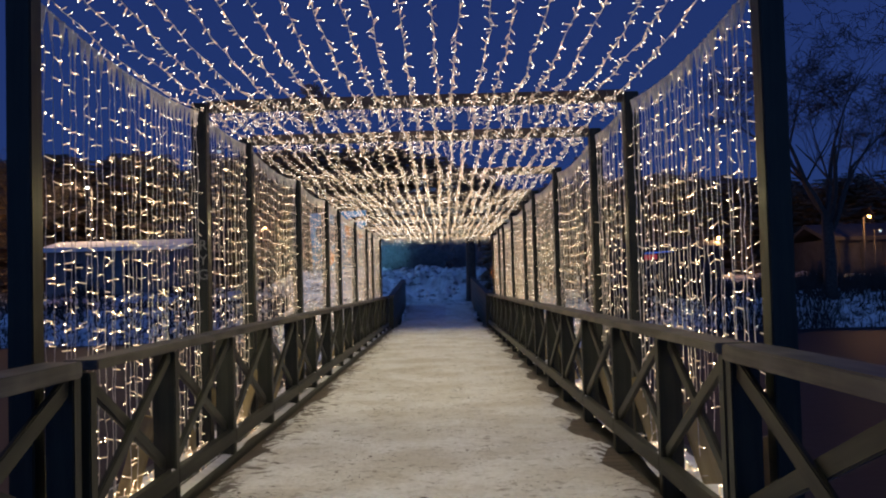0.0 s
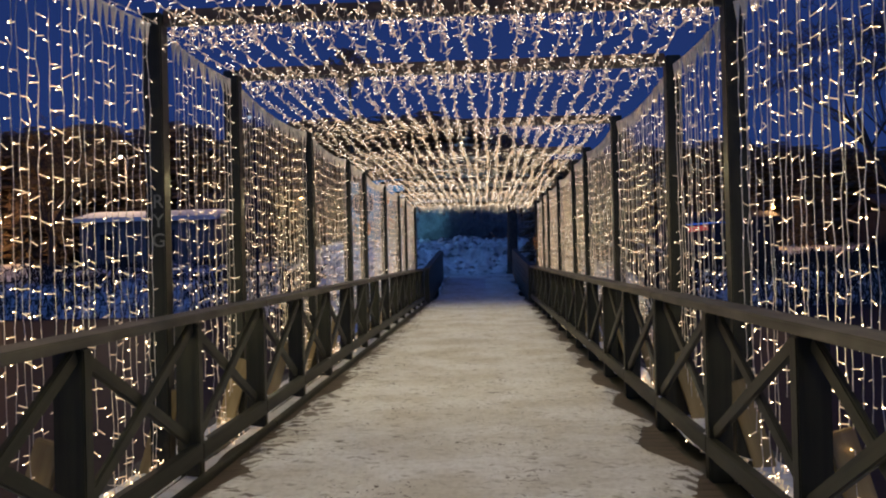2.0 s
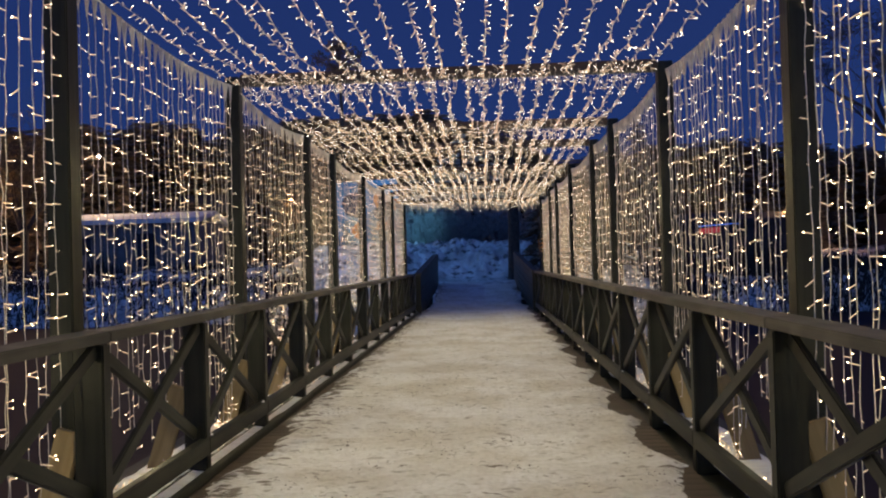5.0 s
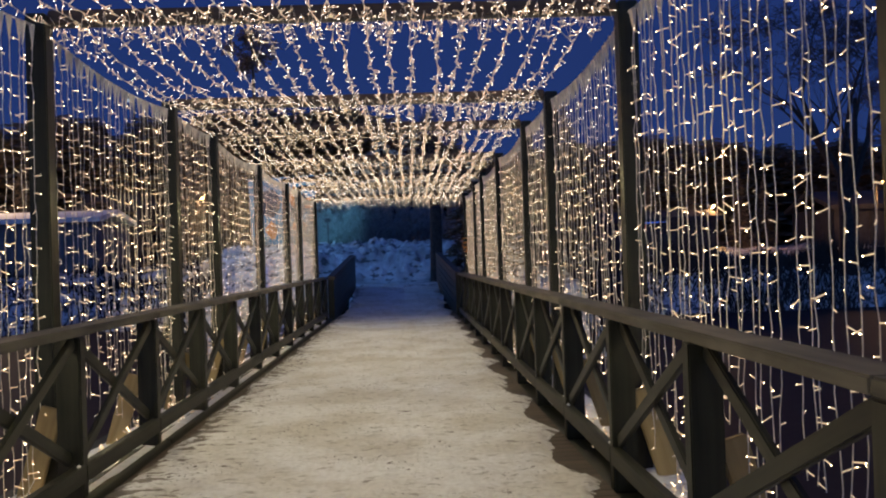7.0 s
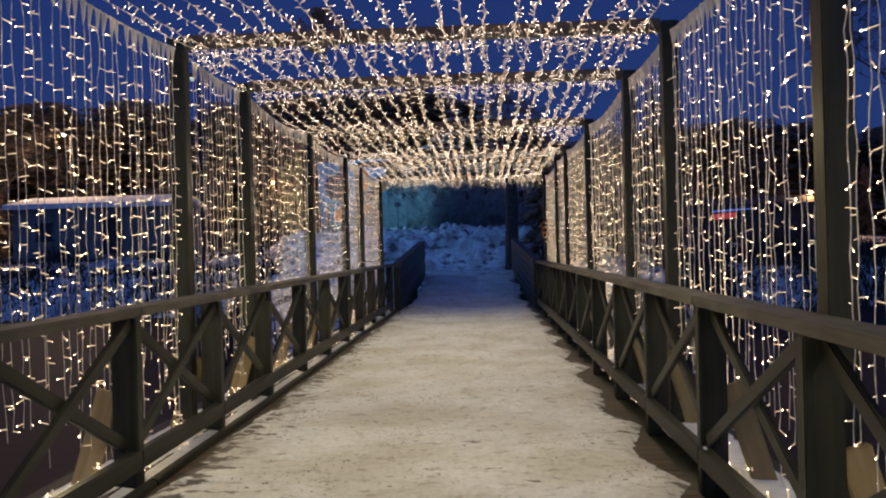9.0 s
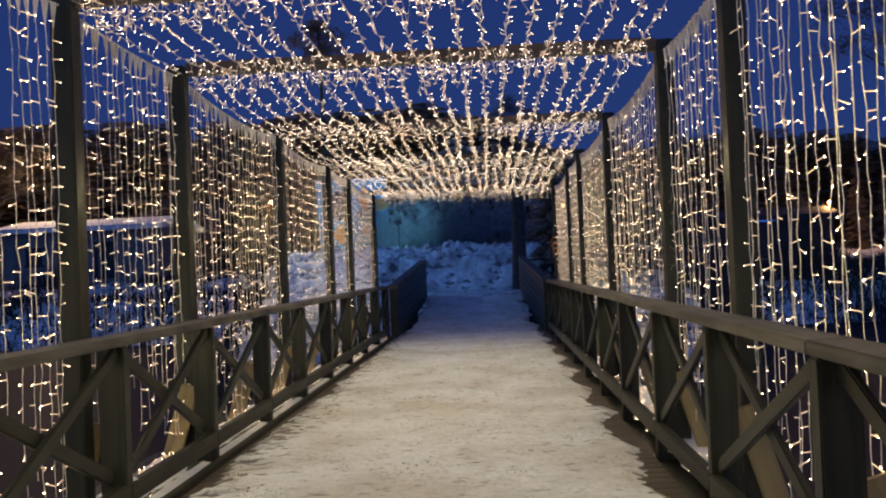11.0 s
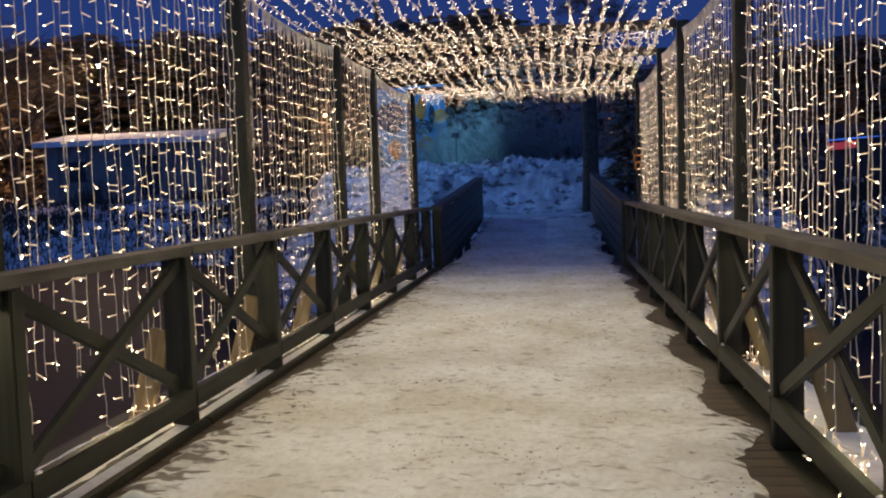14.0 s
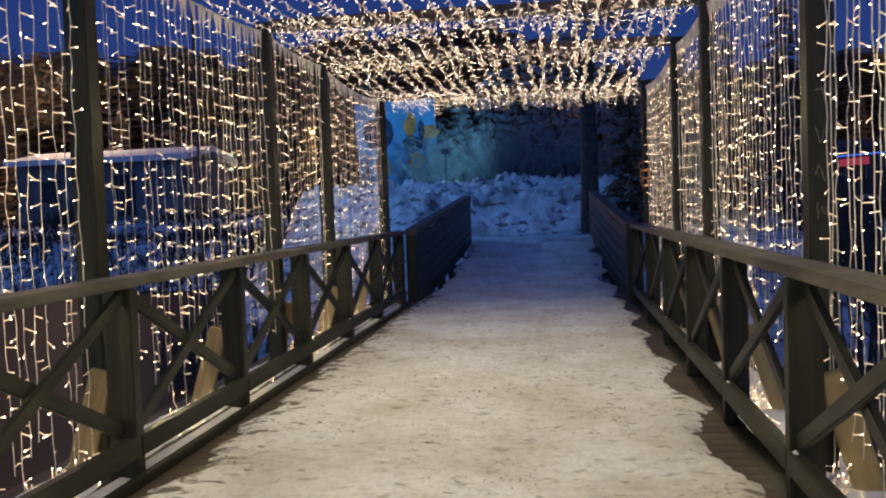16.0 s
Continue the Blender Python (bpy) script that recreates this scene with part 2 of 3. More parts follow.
def build_ground():
    xs = axis_steps(-9, 8, 0.11, (-1500, 1500), 1.1)
    ys = axis_steps(33, 47, 0.11, (-900, 2500), 1.12)
    verts = [(x, y, ground_height(x, y)) for y in ys for x in xs]
    nx = len(xs)
    faces = [(j * nx + i, j * nx + i + 1, (j + 1) * nx + i + 1, (j + 1) * nx + i) for j in range(len(ys) - 1) for i in range(nx - 1)]
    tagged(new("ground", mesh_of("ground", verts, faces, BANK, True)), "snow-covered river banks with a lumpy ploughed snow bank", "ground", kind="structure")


build_ground()
water = new("water", mesh_of("water", [(-900, -200, -1.65), (900, -200, -1.65), (900, 120, -1.65), (-900, 120, -1.65)], [(0, 1, 2, 3)], WATER))
tagged(water, "dark open river water under the bridge", "water", kind="structure")


# ---- deck, snow on it ----
deck = thing("bridge_deck", (-0.2, 18, -0.1), "brown timber bridge deck of cross planks under snow", "bridge deck", kind="structure")
for sx in (-2.1, -0.2, 1.7):
    beam("bearer", (sx, -1.0, -0.24), (sx, END_Y + 1.2, -0.24), 0.2, 0.28, TIMBER, deck)


for sx, sw in ((RAIL_L - 0.4, 0.55), (RAIL_R + 0.42, 0.48)):
    beam("ledge_board", (sx, -1.0, -0.045), (sx, END_Y + 1.0, -0.045), sw, 0.06, TIMBER, deck)
for k in range(20):
    beam("cross_bearer", (RAIL_L - 0.66, -0.5 + k * STEP, -0.43), (RAIL_R + 0.66, -0.5 + k * STEP, -0.43), 0.14, 0.1, TIMBER, deck)


def snow_sheet(name, left, right, y0, y1, mat, label, thick=0.03, rough=0.05, step=0.06, cells=46, fingers=0.0):
    """A sheet of packed snow with a ragged edge on either side."""
    ys = np.arange(y0, y1, step)
    verts, faces = [], []
    lumps = 1.1 if fingers else 0.5
    for y in ys:
        joint = (y + 1.0735) / 0.16
        chance = random.Random(int(round(joint)) * 7 + 3)
        near = abs(joint - round(joint) - chance.uniform(-0.2, 0.2))
        gap = math.exp(-(near / chance.uniform(0.12, 0.36)) ** 4) * fingers * (0.55 + 0.9 * noise.noise((3.0, y * 0.8, 6.0)))
        a = left + rough * 2 * noise.fractal((1.0, y * 0.9, 0.0), 1.0, 2.0, 5) + max(0.0, gap) * chance.random() ** 1.1 * 0.55
        a += fingers * 0.22 * max(0, noise.noise((0.5, y * 2.2, 1.0)))
        b = right + rough * 2.4 * noise.fractal((7.0, y * 0.8, 0.0), 1.0, 2.0, 6) - fingers * 0.2 * abs(math.sin(math.pi * (y - 4.78) / STEP))
        b -= max(0.0, gap) * chance.random() ** 2 * 0.16
        if fingers:
            ramp = max(0.0, min(1.0, (y - END_Y - 0.3) / 2.0))
            a, b = a + 0.2 * ramp, b - 0.14 * ramp
        for i in range(cells + 1):
            f = i / cells
            x = a + (b - a) * f
            edge = min(1.0, min(f, 1 - f) * cells / 3)
            z = floor_height(y) - thick * (1 - edge) + edge * (0.006 * noise.noise((x * 3.5, y * 3.5, 4.0)) + lumps * (0.014 * noise.noise((x * 8, y * 8, 8.0)) + 0.013 * noise.noise((x * 17, y * 17, 2.0))))
            verts.append((x, y, z))
    n = cells + 1
    for j in range(len(ys) - 1):
        for i in range(cells):
            faces.append((j * n + i, j * n + i + 1, (j + 1) * n + i + 1, (j + 1) * n + i))
    return tagged(new(name, mesh_of(name, verts, faces, mat, True)), label, "snow", kind="stuff")


snow_sheet("path_snow", -1.84, 1.56, -6.0, 42.5, SNOW, "trodden greyish snow with grit on the bridge path", 0.035, 0.05, 0.024, 104, 1.0)
for a, b in ((RAIL_L - 0.66, RAIL_L - 0.04), (RAIL_R + 0.14, RAIL_R + 0.66)):
    snow_sheet("ledge_snow", a, b, -1.0, END_Y + 1, FRESH, "loose white snow on the outer deck ledge", 0.03, 0.03, 0.12, 8)


# ---- railings ----
def build_railing(name, x_in, out, posts, label):
    """A timber railing along the bridge; out is -1 or 1, the side away from the path."""
    rail = thing(name, (x_in, 18, 0), label, "railing", "bridge railings")
    xc = x_in + out * 0.105
    for i, y in enumerate(posts):
        beam("post", (xc, y, -0.1), (xc, y, RAIL_TOP - 0.07), 0.17, 0.1, TIMBER, rail, (0, 1, 0))
        beam("strut", (xc + out * 0.13, y + 0.01, 0.6), (xc + out * 0.33, y + 0.01, -0.06), 0.05, 0.15, STRUT, rail, (0, 0, 1), "bare pine strut")
        if i < len(posts) - 1:
            yb = posts[i + 1]
            za, zb = 0.25, RAIL_TOP - 0.1
            i1, i2 = (0.005, -0.035) if out < 0 else (-0.035, 0.005)
            beam("brace", (xc + out * i1, y + 0.05, zb), (xc + out * i1, yb - 0.05, za), 0.036, 0.09, TIMBER, rail)
            beam("brace", (xc + out * i2, y + 0.05, za), (xc + out * i2, yb - 0.05, zb), 0.036, 0.09, TIMBER, rail)
            beam("bottom_rail", (x_in + out * 0.045, y, 0.15), (x_in + out * 0.045, yb, 0.15), 0.07, 0.125, TIMBER, rail)
    for a in range(0, len(posts) - 1, 3):
        b = min(a + 3, len(posts) - 1)
        beam("handrail", (x_in + out * 0.1, posts[a] + 0.003, RAIL_TOP - 0.03), (x_in + out * 0.1, posts[b] - 0.003, RAIL_TOP - 0.03), 0.21, 0.06, RAIL, rail, label="worn handrail with a dusting of frost")
    if out < 0:
        for k in range(5):
            beam("kerb", (x_in + 0.045, posts[3 * k] + 0.004, -0.008), (x_in + 0.045, posts[3 * k + 3] - 0.004, -0.008), 0.07, 0.05, TIMBER, rail, label="low dark kerb board")
    return rail


def build_approach(name, x_in, out, y0, y1, x_end, label, wide=0.21, boarded=False):
    """A railing on an approach, from the bridge's end; follows the floor's slope."""
    rail = thing(name, (x_in, y0, 0), label, "railing", "approach railings")
    count = max(2, round(abs(y1 - y0) / STEP) + 1)
    pts = []
    for i in range(count):
        f = i / (count - 1)
        y = y0 + (y1 - y0) * f
        pts.append(Vector((x_in + (x_end - x_in) * f + out * 0.105, y, floor_height(y))))
    for i, p in enumerate(pts):
        beam("post", p - Vector((0, 0, 0.5)), p + Vector((0, 0, RAIL_TOP - 0.08)), 0.16, 0.1, TIMBER, rail, (0, 1, 0))
        if i < count - 1:
            q = pts[i + 1]
            lo, hi = Vector((0, 0, 0.26)), Vector((0, 0, RAIL_TOP - 0.1))
            off = Vector((out * 0.035, 0, 0))
            beam("brace", p + hi - off, q + lo - off, 0.035, 0.11, TIMBER, rail)
            beam("brace", p + lo, q + hi, 0.035, 0.11, TIMBER, rail)
            beam("bottom_rail", p + Vector((-out * 0.06, 0, 0.18)), q + Vector((-out * 0.06, 0, 0.18)), 0.07, 0.14, TIMBER, rail)
            for z in (0.0, 0.36, 0.57, 0.78, 0.98) if boarded else ():
                shift = Vector((-out * 0.075, 0, z))
                beam("board", p + shift, q + shift, 0.03, 0.2, TIMBER, rail)
    up = Vector((0, 0, RAIL_TOP - 0.035))
    beam("handrail", pts[0] + up, pts[-1] + up, wide, 0.09, RAIL, rail)
    return rail


build_railing("bridge_railing", RAIL_L, -1, POST_Y, "dark timber railing with crossed braces and bare struts")
build_railing("bridge_railing", RAIL_R, 1, POST_R, "dark timber railing with crossed braces and bare struts")
build_approach("approach_railing", RAIL_L, -1, 4.84, -2.6, RAIL_L - 0.02, "dark timber approach railing with a flat cap", 0.22)
build_approach("approach_railing", RAIL_R - 0.03, 1, 4.84, -2.6, RAIL_R, "dark timber approach railing with a flat cap", 0.22)
build_approach("ramp_railing", RAIL_L + 0.15, -1, END_Y + 0.35, RAMP_END, -1.7, "dark boarded timber ramp railing in deep shade", 0.21, True)
build_approach("ramp_railing", RAIL_R - 0.05, 1, END_Y + 0.35, RAMP_END, 1.25, "dark boarded timber ramp railing in deep shade", 0.21, True)


# ---- portal frames that carry the lights ----
def build_frame(y):
    fr = thing("portal_arch", (-0.15, y, 0), "dark square timber portal frame over the bridge", "arch", "portal arches")
    for x, out in ((FRAME_L, -1), (FRAME_R, 1)):
        xc = x + out * 0.07
        beam("post", (xc, y, -0.2), (xc, y, FRAME_TOP + 0.03), 0.14, 0.14, TIMBER, fr, (0, 1, 0))
    beam("crossbeam", (FRAME_L, y, FRAME_TOP + 0.01), (FRAME_R, y, FRAME_TOP + 0.01), 0.05, 0.1, DECK, fr, (0, 0, 1), "brown timber crossbeam")
    # pale strip added for the light along the crossbeam's lower edge
    beam("batten", (FRAME_L, y - 0.004, FRAME_TOP - 0.052), (FRAME_R, y - 0.004, FRAME_TOP - 0.052), 0.042, 0.02, RAIL, fr, (0, 0, 1), "slim pale strip standing in for the lit lower edge of the crossbeam")


for y in FRAME_Y:
    build_frame(y)


# ---- strings of lights ----
rng = np.random.default_rng(11)
CUBE = [(0, 1, 2), (0, 2, 3), (0, 3, 4), (0, 4, 1), (5, 2, 1), (5, 3, 2), (5, 4, 3), (5, 1, 4)]


def add_rod(verts, faces, a, b, r0, r1):
    """A four-sided rod from a to b."""
    d = (b - a).normalized()
    u = d.cross(Vector((0.23, 0.41, 0.88))).normalized()
    v = d.cross(u)
    s = len(verts)
    for p, r in ((a, r0), (b, r1)):
        verts += [tuple(p + r * w) for w in (u, v, -u, -v)]
    faces += [(s, s + 1, s + 5, s + 4), (s + 1, s + 2, s + 6, s + 5), (s + 2, s + 3, s + 7, s + 6), (s + 3, s, s + 4, s + 7), (s + 4, s + 5, s + 6, s + 7)]


def add_bulb(verts, faces, c, d, r):
    u = d.cross(Vector((0.23, 0.41, 0.88))).normalized()
    v = d.cross(u)
    s = len(verts)
    verts += [tuple(c - d * r * 1.3), *[tuple(c + r * w) for w in (u, v, -u, -v)], tuple(c + d * r * 1.6)]
    faces += [tuple(s + i for i in f) for f in CUBE]


def light_string(parent, points, gap, flat, bulb=0.004, cone=True, name="light_string", lit=0.8, cable=0.0027, stray=1.0, sleeve=(0.028, 0.048), led=None):
    """One cable along points with short sleeves and glowing bulbs; flat: the axis that the sleeves keep off."""
    pts = [Vector(p) for p in points]
    verts, faces = tube_data(pts, cable, 4)
    sv, sf, bv, bf = [], [], [], []
    if cone:
        d = (pts[1] - pts[0]).normalized()
        add_rod(verts, faces, pts[0], pts[0] + d * 0.16, 0.024, 0.004)
    run, nxt = 0.0, gap * (1.1 + (rng.random() - 0.5) * stray)
    for a, b in zip(pts, pts[1:]):
        seg = (b - a).length
        d = (b - a) / seg
        while nxt < run + seg:
            p = a + d * (nxt - run)
            ang = rng.uniform(0, 2 * math.pi)
            side = d.cross(Vector((0.1, 0.2, 1) if abs(d.z) < 0.8 else (0.2, 1, 0.1))).normalized()
            other = d.cross(side)
            w = (side * math.cos(ang) * flat[0] + other * math.sin(ang) * flat[1] + d * rng.uniform(-0.18, 0.32)).normalized()
            ln = rng.uniform(*sleeve)
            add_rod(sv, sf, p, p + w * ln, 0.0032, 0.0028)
            if rng.random() < lit:
                add_bulb(bv, bf, p + w * (ln + bulb * 0.5), w, bulb * rng.uniform(0.7, 1.2))
            nxt += gap * (1 + rng.uniform(-0.25, 0.25) * stray)
        run += seg
    ob = part(name, mesh_of(name, verts, faces, CABLE), parent)
    if sv:
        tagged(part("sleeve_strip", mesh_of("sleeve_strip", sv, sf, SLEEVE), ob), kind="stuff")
    if bv:
        tagged(part("bulb_strip", mesh_of("bulb_strip", bv, bf, led or LED), ob, None, "glowing warm white bulbs"), kind="stuff")
    return ob


def build_curtain(x, out, ya, yb):
    cur = thing("light_curtain", (x, (ya + yb) / 2, FRAME_TOP - 0.1), "curtain of warm white light strings hung between posts", "light curtain", "light curtains")
    a, b = ya + 0.08, yb - 0.08
    sag = 0.013 * (b - a) ** 1.6
    top = FRAME_TOP - 0.06

    def wire(y):
        f = (y - a) / (b - a)
        return top - sag * 4 * f * (1 - f)
    ys = np.linspace(a, b, 14)
    v, f = tube_data([(x, y, wire(y)) for y in ys], 0.007, 5)
    part("top_cable", mesh_of("top_cable", v, f, CABLE), cur)
    count = round((b - a) / 0.112)
    tail = rng.uniform(0.1, 0.7)
    for i in range(count):
        y = a + (b - a) * (i + 0.5 + rng.uniform(-0.33, 0.33)) / count
        z0 = wire(y)
        tail += rng.uniform(-0.28, 0.28)
        tail = min(0.55, max(0.03, tail))
        low = tail if rng.random() < 0.75 else rng.uniform(0.03, 0.75)
        n = max(6, int((z0 - low) / 0.12))
        wob, lean = 0.0, rng.uniform(-0.02, 0.02)
        pts = []
        for k in range(n + 1):
            wob = wob * 0.75 + rng.normal(0, 0.0055)
            fr = k / n
            pts.append((x + rng.normal(0, 0.004) + lean * fr, y + wob + rng.normal(0, 0.0035) + lean * fr, z0 + (low - z0) * fr))
        if low < 0.2:
            pts.append((x + out * rng.uniform(-0.08, 0.05), y + rng.uniform(-0.08, 0.08), 0.05))
            for k in range(3):
                pts.append((x + out * rng.uniform(-0.24, 0.12), y + rng.uniform(-0.22, 0.22), rng.uniform(0.025, 0.09)))
        light_string(cur, pts, 0.125, (0.35, 1.0), stray=0.3, bulb=0.0037, lit=0.8, cable=0.003, sleeve=(0.036, 0.06))
    y = a + 0.2
    while y < b - 0.5:
        pts = [(x - out * rng.uniform(-0.05, 0.27), y + 0.08 * k + rng.normal(0, 0.05), rng.uniform(0.025, 0.12)) for k in range(rng.integers(7, 13))]
        light_string(cur, pts, 0.075, (1.0, 1.0), cone=False, name="trailing_string")
        y += rng.uniform(0.35, 0.8) * (2.2 if out > 0 else 1.0)
    return cur


for ya, yb in zip(FRAME_Y, FRAME_Y[1:]):
    build_curtain(FRAME_L - 0.07, -1, ya, yb)
    build_curtain(FRAME_R + 0.07, 1, ya, yb)
    for x, z, share in ((FRAME_L + 0.3, 2.2, 0.4), (FRAME_L - 0.4, 0.9, 0.75), (FRAME_R - 0.3, 2.2, 0.26), (FRAME_R + 0.4, 0.9, 0.36)):
        string_glow(x, (ya + yb) / 2 - (0.6 if yb == END_Y else 0.0), z, CURTAIN_WATTS * share * (yb - ya) * (0.3 if yb == END_Y else 1.0))

ROOF_X = [FRAME_L + 0.03 + i * 0.181 for i in range(22)]


def build_canopy(ya, yb, first, last):
    can = thing("light_canopy", (-0.2, (ya + yb) / 2, FRAME_TOP - 0.05), "canopy of warm white light strings draped between crossbeams", "light canopy", "light canopies")
    for x in ROOF_X:
        sag = (0.01 * (yb - ya) ** 1.7) * rng.uniform(0.7, 1.35)
        x0, x1 = x + rng.normal(0, 0.015), x + rng.normal(0, 0.03)
        pts = []
        for k in range(13):
            f = k / 12
            pts.append((x0 + (x1 - x0) * f + rng.normal(0, 0.008), ya + (yb - ya) * f, FRAME_TOP - 0.045 - sag * 4 * f * (1 - f) + rng.normal(0, 0.006)))
        drop = rng.uniform(0.1, 0.26) if not last else rng.uniform(0.14, 0.3)
        pts += [(x1 + rng.normal(0, 0.02), yb + 0.03, FRAME_TOP - 0.06 - drop * 0.5), (x1 + rng.normal(0, 0.04), yb - 0.03 + rng.normal(0, 0.03), FRAME_TOP - 0.06 - drop)]
        light_string(can, pts, 0.078, (1.0, 1.0), bulb=0.0029, led=LED_WHITE, cone=first, lit=0.85, cable=0.0023)
    for row in range(2):
        pts = []
        for k in range(110):
            pts.append((FRAME_L + 0.05 + (FRAME_R - FRAME_L - 0.1) * (k + rng.uniform(-0.4, 0.4)) / 109, yb - 0.05 + 0.1 * row + rng.normal(0, 0.03), FRAME_TOP + (rng.uniform(-0.24, -0.04) if k % 2 else rng.uniform(-0.03, 0.06))))
        light_string(can, pts, 0.07, (1.0, 1.0), bulb=0.0029, led=LED_WHITE, cone=False, lit=0.85, name="garland", cable=0.0023)
    for k in range(64 if last else 0):
        x = FRAME_L + 0.1 + (FRAME_R - FRAME_L - 0.2) * (k + rng.uniform(0, 1)) / 64
        drop = rng.uniform(0.12, 0.3)
        pts = [(x + rng.normal(0, 0.02), yb + rng.normal(0, 0.03), FRAME_TOP - 0.05 - drop * j / 3) for j in range(4)]
        light_string(can, pts, 0.045, (1.0, 1.0), bulb=0.0029, led=LED_WHITE, cone=False, lit=0.9, name="tassel", cable=0.0023)
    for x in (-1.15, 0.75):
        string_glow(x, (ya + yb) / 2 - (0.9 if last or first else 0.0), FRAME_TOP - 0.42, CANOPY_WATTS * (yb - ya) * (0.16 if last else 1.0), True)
    return can


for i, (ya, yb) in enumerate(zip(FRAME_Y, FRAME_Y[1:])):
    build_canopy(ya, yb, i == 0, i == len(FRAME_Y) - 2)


# ---- far bank: buildings, lamps, trees ----
def lathe(profile, sides=10):
    """A turned shape from (radius, height) pairs."""
    v = [(r * math.cos(2 * math.pi * k / sides), r * math.sin(2 * math.pi * k / sides), z) for r, z in profile for k in range(sides)]
    f = [(i * sides + k, i * sides + (k + 1) % sides, (i + 1) * sides + (k + 1) % sides, (i + 1) * sides + k) for i in range(len(profile) - 1) for k in range(sides)]
    return v, f


WALL = plain_material("grey_boarding", (0.17, 0.175, 0.18), 0.8, 0, 0.2, 2)
DARKWALL = plain_material("dark_boarding", (0.04, 0.04, 0.045), 0.8, 0, 0.3, 2)
METAL = plain_material("galvanised_steel", (0.2, 0.2, 0.2), 0.5, 0.8)
WINDOW = glow_material("lit_window", (0.62, 0.8, 0.62), 0.5)
SODIUM = glow_material("sodium_lens", (1.0, 0.42, 0.1), 40.0)
COLD = glow_material("cold_lens", (0.65, 0.85, 1.0), 0.5)
WHITE = glow_material("white_lens", (1.0, 0.95, 0.9), 12.0)
POLE = plain_material("dark_painted_steel", (0.03, 0.03, 0.033), 0.5)
RED = glow_material("red_sign", (1.0, 0.1, 0.12), 0.16)
BLUE = glow_material("blue_sign", (0.05, 0.2, 0.9), 0.5)


def build_house(x, y, z, w, d, h, rise, wall, label, windows=(), name="house", lit=None, roof=None):
    """A low house: four walls, a gable roof under snow, windows as (offset, sill, width, height)."""
    ho = thing(name, (x, y, z), label, "building")
    for a, b, ww in (((-w / 2, 0), (w / 2, 0), 0.2), ((-w / 2, d), (w / 2, d), 0.2), ((-w / 2, 0.1), (-w / 2, d - 0.1), 0.2), ((w / 2, 0.1), (w / 2, d - 0.1), 0.2)):
        beam("wall", (x + a[0], y + a[1], z + h / 2 - 0.5), (x + b[0], y + b[1], z + h / 2 - 0.5), ww, h + 1.0, wall, ho)
    for sgn in (-1, 1):
        v = [(-w / 2 - 0.4, d / 2 + sgn * (d / 2 + 0.5), h - 0.1), (w / 2 + 0.4, d / 2 + sgn * (d / 2 + 0.5), h - 0.1), (w / 2 + 0.4, d / 2, h + rise), (-w / 2 - 0.4, d / 2, h + rise)]
        v += [(a, b, c + 0.28) for a, b, c in v]
        f = [(0, 1, 2, 3), (7, 6, 5, 4), (0, 4, 5, 1), (1, 5, 6, 2), (2, 6, 7, 3), (3, 7, 4, 0)]
        part("roof", mesh_of("roof", v, f, roof or FRESH), ho, Matrix.Translation((x, y, z)), "roof slope")
    for off, sill, ww, wh in windows:
        win = beam("window", (x + off - ww / 2, y - 0.12, z + sill + wh / 2), (x + off + ww / 2, y - 0.12, z + sill + wh / 2), 0.06, wh, lit or DARKWALL, ho)
        for k in (-1, 1):
            beam("frame", (x + off - ww / 2 - 0.08, y - 0.13, z + sill + wh / 2 + k * (wh / 2 + 0.04)), (x + off + ww / 2 + 0.08, y - 0.13, z + sill + wh / 2 + k * (wh / 2 + 0.04)), 0.1, 0.08, DARKWALL, win)
    for k in range(int(w // 1.6)):
        px = x - w / 2 + 0.8 + k * 1.6
        beam("batten", (px, y - 0.11, z), (px, y - 0.11, z + h - 0.1), 0.05, 0.12, wall, ho, (0, 1, 0))
    return ho


build_house(-22.5, 60, 1.6, 9.0, 6.0, 2.9, 0.5, WALL, "low pale boathouse with a snowy roof", [(-2.6, 1.0, 1.0, 0.9), (1.4, 0.2, 1.1, 1.9)], "boathouse")
build_house(-20.8, 72, 2.0, 5.4, 6.0, 3.9, 1.2, DARKWALL, "dark house with one lit window", [(0.0, 2.4, 1.8, 1.1)], "house", WINDOW, DARKWALL)
build_house(16.0, 62, 1.6, 7.0, 4.0, 1.9, 0.4, DARKWALL, "dark low kiosk with a plain roof", [], "kiosk", None, DARKWALL)
build_house(33.0, 64, 1.4, 10.0, 6.0, 2.6, 1.0, DARKWALL, "dark cottage with a dark gable roof", [(-2.0, 1.0, 1.0, 1.0)], "cottage", None, DARKWALL)
sign = thing("neon_sign", (14.4, 61.6, 3.0), "long glowing red sign with a blue edge", "sign")
beam("red_panel", (13.7, 61.6, 2.95), (15.0, 61.6, 3.05), 0.12, 0.34, RED, sign)
beam("blue_panel", (13.6, 61.6, 3.27), (16.3, 61.6, 3.42), 0.1, 0.07, BLUE, sign)
beam("bracket", (14.0, 61.7, 2.2), (14.0, 61.7, 2.8), 0.06, 0.06, METAL, sign, (0, 1, 0))
beam("bracket", (14.9, 61.7, 2.2), (14.9, 61.7, 2.9), 0.06, 0.06, METAL, sign, (0, 1, 0))


